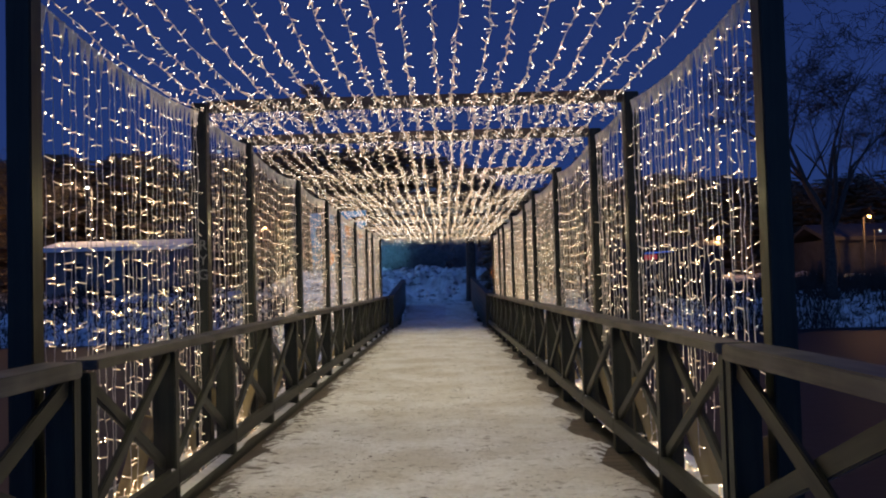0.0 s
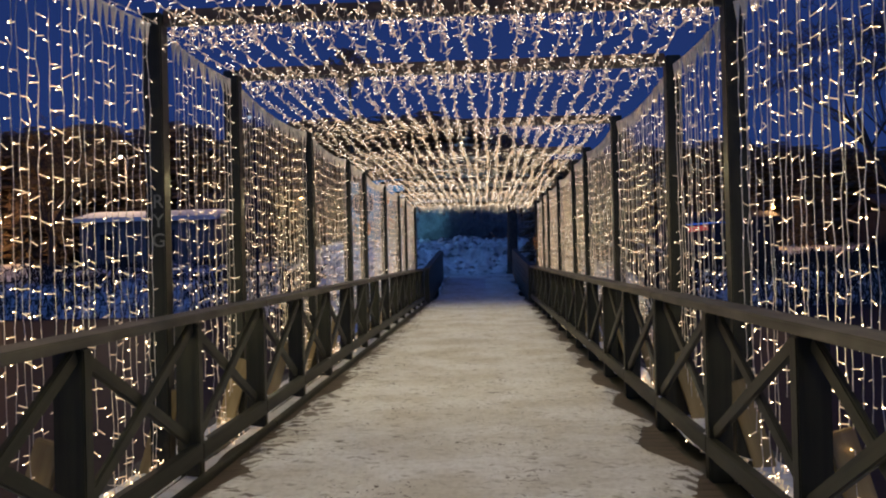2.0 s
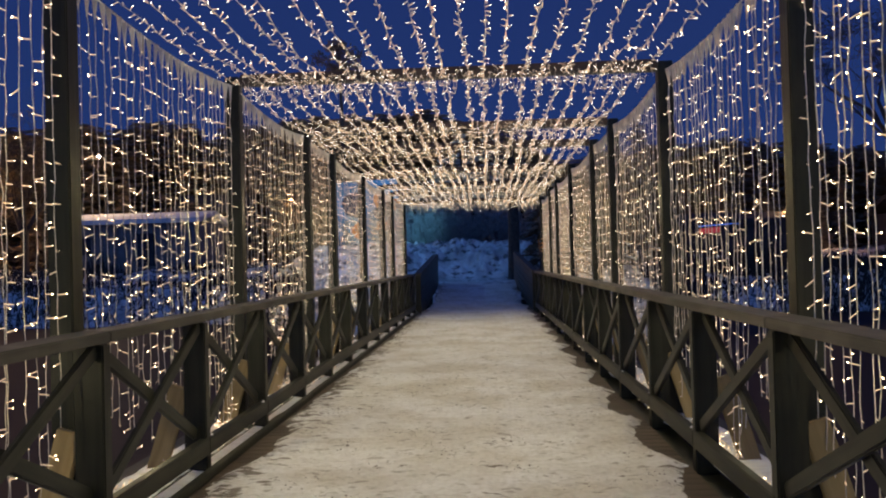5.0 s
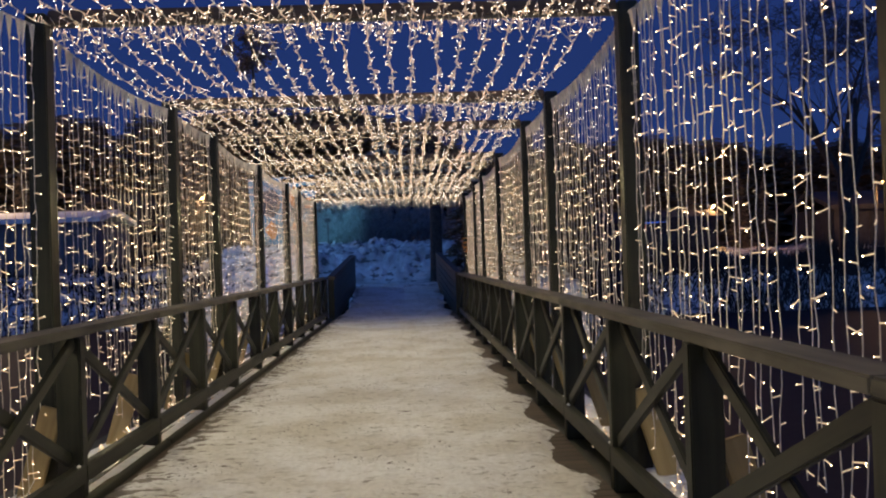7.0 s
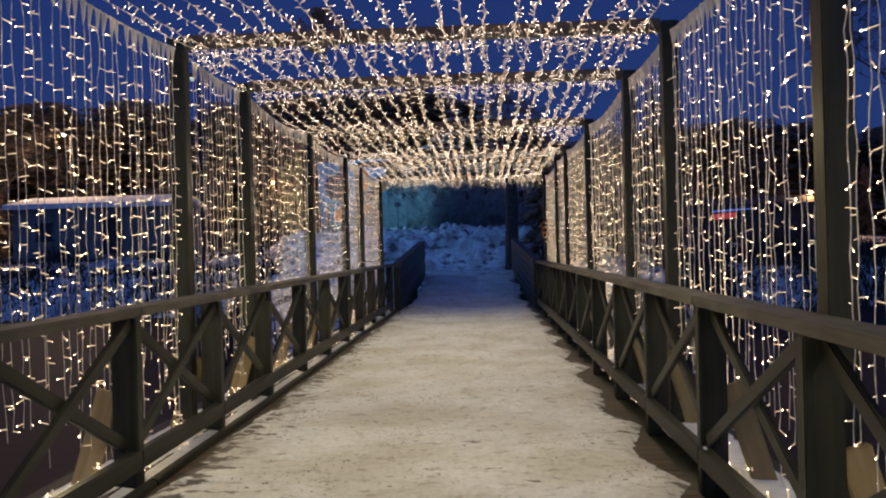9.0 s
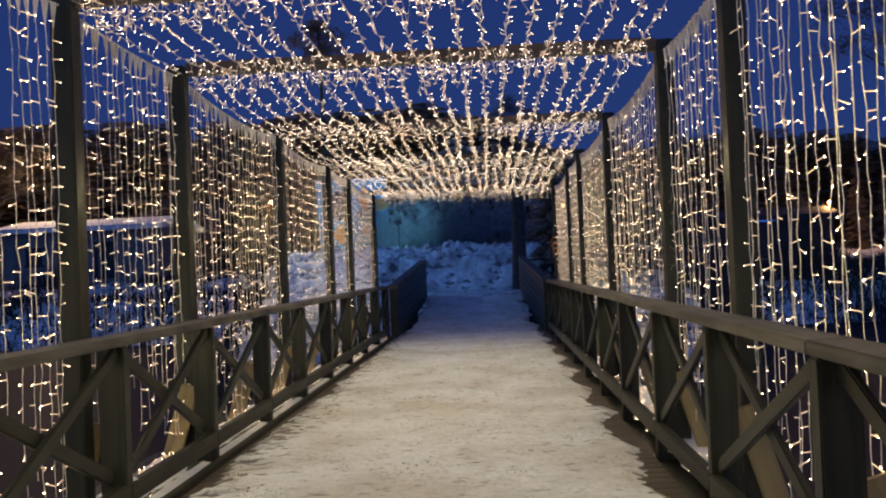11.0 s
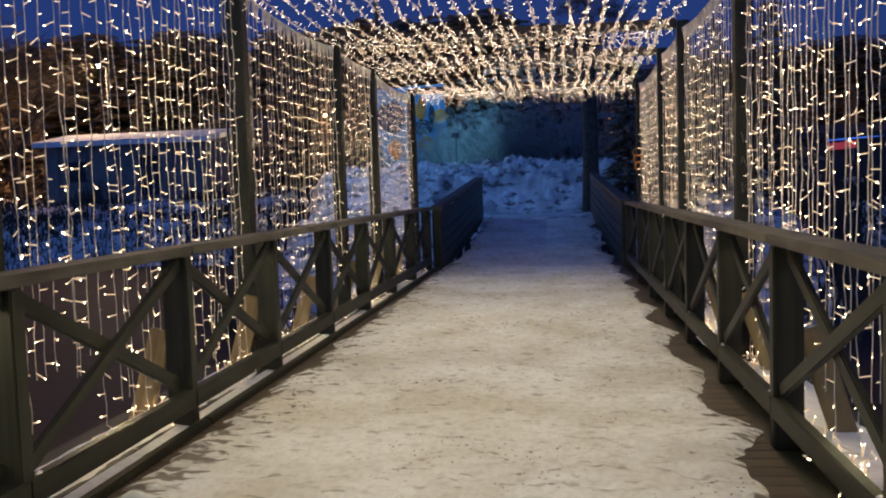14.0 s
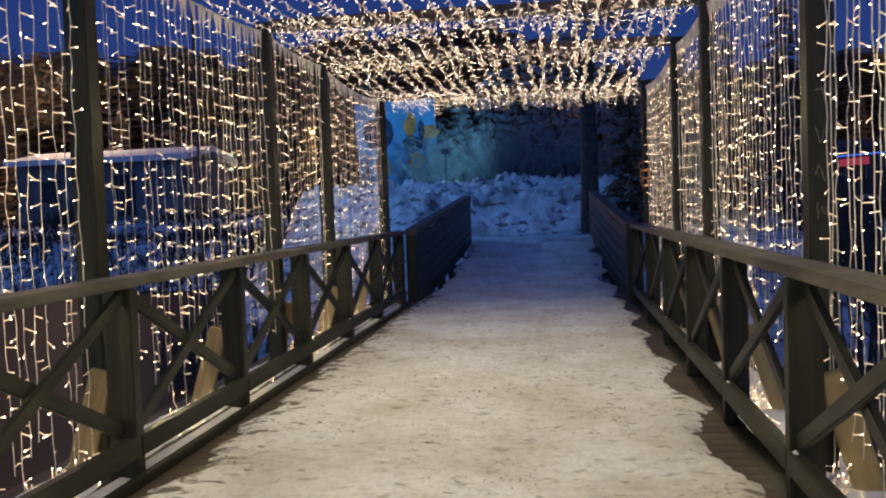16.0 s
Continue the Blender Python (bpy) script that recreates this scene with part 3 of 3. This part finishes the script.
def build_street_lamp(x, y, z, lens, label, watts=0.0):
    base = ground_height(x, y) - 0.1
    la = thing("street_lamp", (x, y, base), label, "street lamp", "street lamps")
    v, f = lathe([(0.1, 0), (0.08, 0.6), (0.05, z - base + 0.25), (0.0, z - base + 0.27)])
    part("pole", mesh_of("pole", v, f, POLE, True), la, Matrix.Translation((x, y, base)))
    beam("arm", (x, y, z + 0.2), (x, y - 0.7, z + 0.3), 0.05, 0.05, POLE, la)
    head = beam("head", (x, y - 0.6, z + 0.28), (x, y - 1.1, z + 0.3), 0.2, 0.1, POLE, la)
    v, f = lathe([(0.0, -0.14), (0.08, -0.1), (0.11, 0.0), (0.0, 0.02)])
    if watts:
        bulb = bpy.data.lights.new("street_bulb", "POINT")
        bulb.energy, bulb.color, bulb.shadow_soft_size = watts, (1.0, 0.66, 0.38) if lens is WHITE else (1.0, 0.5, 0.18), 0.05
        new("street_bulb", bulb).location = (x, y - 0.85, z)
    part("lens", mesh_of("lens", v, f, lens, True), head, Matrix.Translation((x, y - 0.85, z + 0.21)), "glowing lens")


build_street_lamp(4.4, 61, 4.5, SODIUM, "street lamp glowing orange by the far trees", 120.0)
build_street_lamp(29.3, 61, 5.2, SODIUM, "street lamp glowing orange by the cottage", 300.0)
build_street_lamp(30.0, 61, 4.2, COLD, "low lamp with a cold white light")
build_street_lamp(-25.8, 64.8, 9.1, WHITE, "tall street lamp with a white light before dark woods", 950.0)
# this orange lamp is added, to throw warm light on the woods
build_street_lamp(-14.0, 70.5, 6.2, SODIUM, "added orange street lamp that warms the dark woods", 110.0)
build_street_lamp(-41.2, 66, 7.45, SODIUM, "street lamp glowing orange at the edge of the woods", 4200.0)
build_street_lamp(20.0, 64.5, 4.2, SODIUM, "street lamp glowing orange by the kiosk", 340.0)
# added lamp and blue spot without a known source, to brighten the snow bank
build_street_lamp(-11.5, 46.5, 8.6, COLD, "added cold blue lamp that brightens the snow bank")
bank_fill = bpy.data.lights.new("road_lamp", "SPOT")
bank_fill.energy, bank_fill.color, bank_fill.spot_size, bank_fill.spot_blend, bank_fill.shadow_soft_size = 900.0, (0.16, 0.47, 1.0), radians(95), 1.0, 0.08
new("road_lamp", bank_fill).matrix_world = look((-11.5, 45.6, 8.6), (0.0, 42.8, 1.0))


# blue-lit mural wall with its floodlight
MURAL_BLUE = plain_material("blue_mural_paint", (0.12, 0.36, 0.6), 0.7, 0, 0.25, 1.5)
MURAL_YELLOW = plain_material("yellow_mural_paint", (0.85, 0.3, 0.05), 0.7, 0, 0.25, 2)
MURAL_DARK = plain_material("dark_mural_paint", (0.03, 0.05, 0.1), 0.7, 0, 0.3, 2)
mural = thing("mural_wall", (-6.4, 58, 2.2), "blue painted wall with yellow and dark shapes", "mural")
beam("wall", (-8.6, 58, 4.2), (-4.9, 58, 4.35), 0.25, 4.4, MURAL_BLUE, mural)


def blob(cx, cz, rx, rz, mat, seed, name):
    r = random.Random(seed)
    ring = [(cx + rx * math.cos(a) * r.uniform(0.75, 1.15), 0.0, cz + rz * math.sin(a) * r.uniform(0.75, 1.15)) for a in [2 * math.pi * k / 11 for k in range(11)]]
    v = [(x, 57.85, z) for x, y, z in ring] + [(x, 57.88, z) for x, y, z in ring]
    f = [tuple(range(10, -1, -1)), tuple(range(11, 22))] + [(k, (k + 1) % 11, 11 + (k + 1) % 11, 11 + k) for k in range(11)]
    part(name, mesh_of(name, v, f, mat), mural)


blob(-6.1, 5.35, 0.3, 0.6, MURAL_YELLOW, 1, "yellow_shape")
blob(-5.2, 5.0, 0.45, 0.35, MURAL_YELLOW, 2, "yellow_shape")
blob(-7.4, 3.5, 0.35, 0.5, MURAL_YELLOW, 3, "yellow_shape")
blob(-5.9, 3.7, 0.4, 0.4, MURAL_YELLOW, 6, "yellow_shape")
blob(-6.0, 4.5, 0.55, 0.4, MURAL_DARK, 4, "dark_shape")
blob(-5.6, 5.1, 0.18, 0.5, MURAL_DARK, 7, "dark_shape")
blob(-7.6, 5.0, 0.7, 0.8, MURAL_DARK, 5, "dark_shape")
flood = thing("floodlight", (-3.6, 50.5, 2.2), "small cold blue floodlight on a stake", "floodlight")
beam("stake", (-3.6, 50.5, 1.6), (-3.6, 50.5, 3.5), 0.05, 0.05, METAL, flood, (0, 1, 0))
beam("housing", (-3.75, 50.4, 3.6), (-3.45, 50.4, 3.6), 0.12, 0.2, METAL, flood)
fl = bpy.data.lights.new("flood_beam", "SPOT")
fl.energy, fl.color, fl.spot_size, fl.spot_blend, fl.shadow_soft_size = 1000.0, (0.17, 0.52, 0.82), radians(82), 0.7, 0.1
new("flood_beam", fl).matrix_world = look((-3.6, 50.55, 3.65), (-5.3, 58, 5.2))


# trees
def grow(verts, faces, tips, p, d, length, radius, depth, r, spread):
    """A limb that tapers, bends and forks."""
    pts, rad = [p], [radius]
    n = 4
    for i in range(n):
        d = (d + Vector((r.uniform(-1, 1), r.uniform(-1, 1), r.uniform(-0.5, 0.9))) * 0.13).normalized()
        p = p + d * length / n
        pts.append(p)
        rad.append(radius * (1 - 0.55 * (i + 1) / n))
    tube_data(pts, rad, 5 if depth > 2 else 3, verts, faces)
    if depth == 0:
        tips.append(p)
        return
    for k in range(r.choice((2, 3, 3))):
        q = pts[r.randint(2, n)]
        a = r.uniform(0, 2 * math.pi)
        nd = (d + Vector((math.cos(a), math.sin(a), r.uniform(-0.2, 0.5))) * spread).normalized()
        grow(verts, faces, tips, q, nd, length * r.uniform(0.6, 0.8), rad[-1] * 0.8, depth - 1, r, spread)


def build_bare_tree(name, seed, height, depth, mat, label, spread=0.75, fork=0.3, limb=0.3, girth=1.0):
    r = random.Random(seed)
    tree = thing(name, (0, 0, 0), label, "tree", "far trees")
    tv, tf = tube_data([(0, 0, -0.6), (0.05, 0, height * fork * 0.47), (0.0, 0.1, height * fork)], [girth * height * 0.026, girth * height * 0.022, girth * height * 0.018], 8)
    part("trunk", mesh_of("trunk", tv, tf, BARK, True), tree)
    cv, cf, tips = [], [], []
    for k in range(5):
        a = k * 2.4 + r.uniform(-0.3, 0.3)
        z = height * fork * r.uniform(0.67, 1.0)
        grow(cv, cf, tips, Vector((0, 0.06, z)), Vector((math.cos(a) * 0.6, math.sin(a) * 0.6, 1)).normalized(), height * limb, height * 0.013, depth, r, spread)
    for t in tips:
        for k in range(4):
            d = Vector((r.uniform(-1, 1), r.uniform(-1, 1), r.uniform(-0.7, 0.8))).normalized()
            tube_data([t, t + d * height * r.uniform(0.03, 0.06)], [height * 0.0012, height * 0.0005], 3, cv, cf)
    part("crown", mesh_of("crown", cv, cf, mat), tree, None, "bare twiggy crown")
    return tree


def build_bush(seed, height, label):
    """A shrub: arching stems from one base, each with side twigs."""
    r = random.Random(seed)
    bush = thing("frosted_shrub", (0, 0, 0), label, "shrub", "frosted shrubs")
    sv, sf, tv, tf = [], [], [], []
    for k in range(54):
        a, lean = r.uniform(0, 2 * math.pi), r.uniform(0.05, 0.75)
        p = Vector((r.gauss(0, 0.2), r.gauss(0, 0.2), -0.3))
        d = Vector((math.cos(a) * lean, math.sin(a) * lean, 1)).normalized()
        pts = [p]
        step = height * r.uniform(0.55, 1.05) / 7
        for i in range(7):
            d = (d + Vector((math.cos(a) * 0.07, math.sin(a) * 0.07, -0.03)) + Vector((r.gauss(0, 0.07), r.gauss(0, 0.07), 0))).normalized()
            p = p + d * step
            pts.append(p)
            for m in range(3 if i > 1 else 0):
                w = (d + Vector((r.gauss(0, 0.7), r.gauss(0, 0.7), r.gauss(0.1, 0.4)))).normalized()
                q = p + w * height * r.uniform(0.05, 0.12)
                tube_data([p, q, q + (w + Vector((0, 0, -0.4))) * height * 0.04], [0.009, 0.007, 0.003], 3, tv, tf)
        tube_data(pts, [0.022 - 0.0024 * i for i in range(8)], 3, sv, sf)
    tagged(part("stem_tangle", mesh_of("stem_tangle", sv, sf, FROSTED), bush), kind="stuff")
    tagged(part("twig_tangle", mesh_of("twig_tangle", tv, tf, FROSTED), bush, None, "fine twigs white with frost"), kind="stuff")
    return bush


def build_spruce(name, seed, height, width, label, low=0.06, mat=None):
    r = random.Random(seed)
    tree = thing(name, (0, 0, 0), label, "tree", "far trees")
    tv, tf = tube_data([(0, 0, -0.6), (0, 0, height * 0.5), (0, 0, height * 0.98)], [0.16, 0.1, 0.02], 7)
    part("trunk", mesh_of("trunk", tv, tf, BARK, True), tree)
    v, f = [], []
    levels = int(height * 3.2)
    for i in range(levels):
        h = low + (1 - low) * i / levels
        reach = width * (1 - h) ** 0.8 * r.uniform(0.7, 1.15) + 0.12
        for k in range(7):
            a = r.uniform(0, 2 * math.pi)
            ln = reach * r.uniform(0.55, 1.1)
            o = Vector((0, 0, h * height))
            d = Vector((math.cos(a), math.sin(a), r.uniform(-0.45, -0.1)))
            side = Vector((-math.sin(a), math.cos(a), 0))
            for m in range(4):
                c = o + d * ln * (0.3 + 0.24 * m)
                w = ln * (0.24 - 0.04 * m) * r.uniform(0.6, 1.3)
                s = len(v)
                jit = Vector((r.uniform(-1, 1), r.uniform(-1, 1), r.uniform(-1, 1))) * 0.1
                v += [tuple(c - side * w + jit + Vector((0, 0, -w * 0.5))), tuple(c + d * ln * 0.3 + jit), tuple(c + side * w + Vector((0, 0, -w * 0.4)) - jit), tuple(c - d * ln * 0.12 + Vector((0, 0, 0.08)))]
                f += [(s, s + 1, s + 3), (s + 1, s + 2, s + 3)]
    part("crown", mesh_of("crown", v, f, mat or NEEDLES), tree, None, "dark drooping needle crown")
    return tree


def plant(kinds, spots):
    for i, (x, y, size) in enumerate(spots):
        m = Matrix.Translation((x, y, ground_height(x, y) - 0.1)) @ Matrix.Rotation(i * 2.1, 4, "Z") @ Matrix.Scale(size, 4)
        k = kinds[i % len(kinds)]
        if k not in PLANTED:
            PLANTED.add(k)
            k.matrix_basis = m
        else:
            copy_thing_at(k, m)


PLANTED = set()


def copy_thing_at(k, m):
    c = copy_thing(k, Matrix.Identity(4))
    c.matrix_basis = m


spruces = [build_spruce("spruce", 3, 11.0, 2.3, "dark spruce on the far bank"), build_spruce("spruce", 8, 13.0, 2.6, "tall dark spruce on the far bank"), build_spruce("spruce", 21, 9.0, 2.2, "small dark spruce on the far bank")]
pick = random.Random(5)
spots = [(-48 + i * 3.0 + pick.uniform(-0.8, 0.8), pick.uniform(69, 73), pick.uniform(0.55, 0.75)) for i in range(13)]
spots += [(9 + i * 3.0 + pick.uniform(-0.8, 0.8), pick.uniform(67, 71), pick.uniform(0.4, 0.55)) for i in range(12)]
spots += [(2.5, 42.6, 0.4), (3.7, 43.2, 0.5), (5.2, 43.5, 0.5), (6.9, 44.0, 0.55)]
spots = [p for p in spots if not (-24.8 < p[0] < -17.0 and p[1] > 60)]
plant(spruces, spots)


def build_woods():
    """The far woods: rows of spruces that cannot be told apart."""
    v, f = [], []
    crowns = [[c for c in t.children if c.name.startswith("crown")][0].data for t in spruces]
    shapes = [(np.array([p.co[:] for p in me.vertices]), np.array([p.vertices[:] for p in me.polygons])) for me in crowns]
    r = random.Random(17)
    count = 0
    for i in range(520):
        x, y = -100 + i * 0.4 + r.uniform(-0.6, 0.6), r.uniform(75, 92)
        if -25 < x < -17 and y < 81:
            y = 83
        if abs(x * 76 / y + 22.0) < 1.7:
            continue
        pts, tri = shapes[i % 3]
        base = ground_height(x, y) - 0.2
        side = max(0.0, min(1.0, (x + 4) / 12))
        crest = (13.2 - 3.4 * side + 0.9 * noise.noise((x * 0.07, 4.0, 1.0)) + r.uniform(-0.7, 0.35)) * y / 76
        k = (crest - base) / pts[:, 2].max()
        q = pts * np.array([k * 2.9, k * 2.9, k]) + np.array([x, y, base])
        v.append(q)
        f.append(tri + count)
        count += len(q)
    me = mesh_of("far_woods", np.concatenate(v).tolist(), np.concatenate(f).tolist(), NEEDLES)
    tagged(new("far_woods", me), "dark spruce woods beyond the river bank", "woods", kind="stuff")


build_woods()
frosty = [build_spruce("frosted_spruce", 4, 4.6, 1.5, "small spruce white with frost", 0.04, FROSTED), build_spruce("frosted_spruce", 9, 5.8, 1.9, "spruce white with frost", 0.04, FROSTED)]
plant(frosty, [(-0.5, 57.0, 1.0), (2.4, 57.5, 0.95), (-7.9, 56.6, 0.45), (3.8, 56.0, 0.8), (-2.4, 59.0, 1.2), (0.6, 60.0, 1.25), (-4.1, 59.6, 1.0), (-1.2, 61.0, 1.3), (1.8, 61.0, 1.2)])
rime = [build_bush(41, 4.4, "frosted bare shrub of many fine stems"), build_bush(52, 3.4, "low frosted bare shrub of many fine stems")]
plant(rime, [(-4.8, 55.6, 0.7), (-3.4, 56.4, 1.0), (-1.9, 55.2, 0.9), (-0.4, 55.0, 0.85), (1.0, 55.8, 1.0), (2.6, 55.0, 0.9), (-5.7, 56.4, 0.6), (-2.6, 57.2, 1.1), (-4.2, 57.4, 0.8)])
bare = [build_bare_tree("bare_tree", 15, 14.0, 5, BARK, "tall bare tree on the river bank")]
plant(bare, [(23.5, 53.5, 1.2), (30.5, 56.0, 0.95), (-30.0, 62.0, 0.7)])
plant([build_bare_tree("bare_tree", 27, 7.0, 4, BARK, "bare tree with a straight trunk beside the ramp", 0.8, 0.72, 0.1, 1.5)], [(1.3, 41.4, 1.0)])


def build_pine(x, y, top, label):
    r = random.Random(33)
    base = ground_height(x, y) - 0.3
    tree = thing("pine", (x, y, base), label, "tree")
    tv, tf = tube_data([(x, y, base), (x + 0.1, y, (base + top) / 2), (x, y, top - 0.4)], [0.22, 0.15, 0.05], 8)
    part("trunk", mesh_of("trunk", tv, tf, BARK, True), tree)
    v, f = [], []
    for k in range(44):
        a, h = r.uniform(0, 2 * math.pi), r.uniform(-1, 1)
        c = Vector((x, y, top - 1.2)) + Vector((math.cos(a), math.sin(a), 0)) * math.sqrt(1 - h * h) * r.uniform(0.3, 1.6) + Vector((0, 0, h * 1.1))
        for m in range(34):
            d = Vector((r.gauss(0, 1), r.gauss(0, 1), r.gauss(0, 0.7))).normalized()
            p = c + d * r.uniform(0.05, 0.4)
            u = d.cross(Vector((0.3, 0.5, 0.8))).normalized() * 0.05
            s = len(v)
            v += [tuple(p - u), tuple(p + u), tuple(p + d * 0.22)]
            f.append((s, s + 1, s + 2))
    part("crown", mesh_of("crown", v, f, NEEDLES), tree, None, "small clumped needle crown")


build_pine(-8.6, 60.0, 15.3, "tall thin pine with a small dark crown")


# ---- scratched writing and marks on the timbers ----
MARK = plain_material("scratched_pale_wood", (0.24, 0.23, 0.19), 0.8)


def letter(char, parent, x, y, z, size, turn=0):
    """One scratched letter on a face that looks towards -y."""
    cu = bpy.data.curves.new("letter", "FONT")
    cu.body, cu.size, cu.extrude, cu.align_x = char, size, 0.0015, "CENTER"
    tmp = new("tmp", cu)
    bpy.context.view_layer.update()
    me = bpy.data.meshes.new_from_object(tmp.evaluated_get(bpy.context.evaluated_depsgraph_get()))
    bpy.data.objects.remove(tmp)
    me.materials.clear()
    me.materials.append(MARK)
    part("letter", me, parent, pose(x, y, z, 90, turn, 0), "scratched pale letter")


def scratch(parent, pts, r=0.004):
    v, f = tube_data(pts, r, 4)
    part("scratch", mesh_of("scratch", v, f, MARK), parent)


arches = [o for o in scene.objects if o.name.startswith("portal_arch")]
arches.sort(key=lambda o: o.location.y)
near_face = FRAME_Y[1] - 0.0735
for c, z in (("R", 1.83), ("Y", 1.69), ("G", 1.55)):
    letter(c, arches[1], FRAME_L - 0.045, near_face, z + 0.085, 0.14)
sc = random.Random(2)
for arch, y in ((arches[6], FRAME_Y[6]), (arches[5], FRAME_Y[5])):
    for k in range(4):
        z = 1.4 + 0.2 * k
        pts = [(FRAME_R + 0.03 + 0.012 * j + sc.uniform(0, 0.012), y - 0.0715, z + sc.uniform(-0.05, 0.05)) for j in range(6)]
        scratch(arch, pts, 0.002)


# ---- deck planks ----
PLANK = beam_mesh(3.63, 0.1462, 0.05, DECK, 0.003)
for k in range(240):
    py = -1.0 + 0.147 * k
    part("plank", PLANK, deck, Matrix.Translation((-0.245, py, -0.062 + 0.003 * math.sin(k * 12.9))) @ Matrix.Rotation(math.pi / 2, 4, "Z"))


# ---- reeds and scrub along the far shore ----
def build_scrub():
    r = random.Random(12)
    v, f = [], []
    for k in range(5200):
        x = r.uniform(-62, -5.5) if r.random() < 0.6 else r.uniform(5.5, 50)
        wide = max(0.0, min(1.0, (abs(x + 0.2) - 6.0) / 7.0))
        wide = wide * wide * (3 - 2 * wide)
        y = 33.2 + wide * (20.5 if x < 0 else 18.0) + r.uniform(-0.6, 2.6)
        z = ground_height(x, y) - 0.1
        h, w = r.uniform(0.4, 1.5) * (1 - 0.3 * wide), r.uniform(0.02, 0.06)
        lx, ly = r.uniform(-0.25, 0.25), r.uniform(-0.2, 0.2)
        s = len(v)
        v += [(x - w, y, z), (x + w, y + 0.02, z), (x + lx + w * 0.4, y + ly, z + h), (x, y + w, z)]
        f += [(s, s + 1, s + 2), (s + 1, s + 3, s + 2), (s + 3, s, s + 2)]
    for k in range(24000):
        x = r.uniform(6.5, 55) if k % 10 < 7 else r.uniform(-60, -7)
        wide = max(0.0, min(1.0, (abs(x + 0.2) - 6.0) / 7.0))
        y = 33.6 + wide * wide * (3 - 2 * wide) * (18.0 if x > 0 else 20.5) + r.uniform(0.0, 7.0)
        z = ground_height(x, y) - 0.1
        clump = 0.5 + 0.9 * noise.noise((x * 0.35, y * 0.3, 2.0))
        if clump < 0.2:
            continue
        h, w = r.uniform(0.8, 2.2) * clump * (1.0 if x > 0 else 0.55), r.uniform(0.03, 0.075)
        lx, ly = r.uniform(-0.5, 0.5), r.uniform(-0.3, 0.3)
        s = len(v)
        v += [(x - w, y, z), (x + w, y + 0.02, z), (x + lx + w * 0.4, y + ly, z + h), (x, y + w, z)]
        f += [(s, s + 1, s + 2), (s + 1, s + 3, s + 2), (s + 3, s, s + 2)]
    tagged(new("reeds", mesh_of("reeds", v, f, BARK)), "dry dark reeds and scrub along the river shore", "reeds", kind="stuff")


build_scrub()


# orange loop of tape on the last post
TAPE = plain_material("orange_tape", (0.75, 0.28, 0.04), 0.5)
tape = thing("tape_loop", (FRAME_R + 0.0, END_Y - 0.08, 1.9), "crumpled loop of orange tape tied to a post", "tape")
for k in range(3):
    ring = [(FRAME_R + 0.01 + (0.05 + 0.02 * k) * math.cos(a), END_Y - 0.085 - 0.01 * k, 1.78 + 0.12 * k + 0.07 * math.sin(a)) for a in [2 * math.pi * i / 16 for i in range(17)]]
    v, f = tube_data(ring, 0.009, 5)
    part("loop", mesh_of("loop", v, f, TAPE, True), tape)


# ---- small clumps of snow left on the bottom rails ----
def build_clump(x, y, z, size, seed):
    r = random.Random(seed)
    v, f = [(0, 0, -0.01)], []
    rings = [(1.0, 0.0), (0.85, 0.45), (0.4, 0.8)]
    for rad, h in rings:
        for k in range(8):
            a = 2 * math.pi * k / 8
            q = rad * r.uniform(0.75, 1.2)
            v.append((size * 0.6 * q * math.cos(a), size * 1.3 * q * math.sin(a), size * 0.7 * h * r.uniform(0.8, 1.1)))
    v.append((0, 0, size * 0.75))
    f += [(0, 1 + (k + 1) % 8, 1 + k) for k in range(8)]
    for i in range(2):
        f += [(1 + i * 8 + k, 1 + i * 8 + (k + 1) % 8, 9 + i * 8 + (k + 1) % 8, 9 + i * 8 + k) for k in range(8)]
    f += [(17 + k, 17 + (k + 1) % 8, 25) for k in range(8)]
    ob = new("snow_clump", mesh_of("snow_clump", v, f, FRESH, True))
    ob.location = (x, y, z)
    tagged(ob, "small clump of snow on the bottom rail", "snow clump", "snow clumps")


cl = random.Random(4)
for x, posts in ((RAIL_L - 0.035, POST_Y), (RAIL_R + 0.035, POST_R)):
    for i, y in enumerate(posts[:-1]):
        if cl.random() < 0.75:
            build_clump(x, y + cl.choice((-0.09, 0.1)), 0.212, cl.uniform(0.018, 0.032), i)
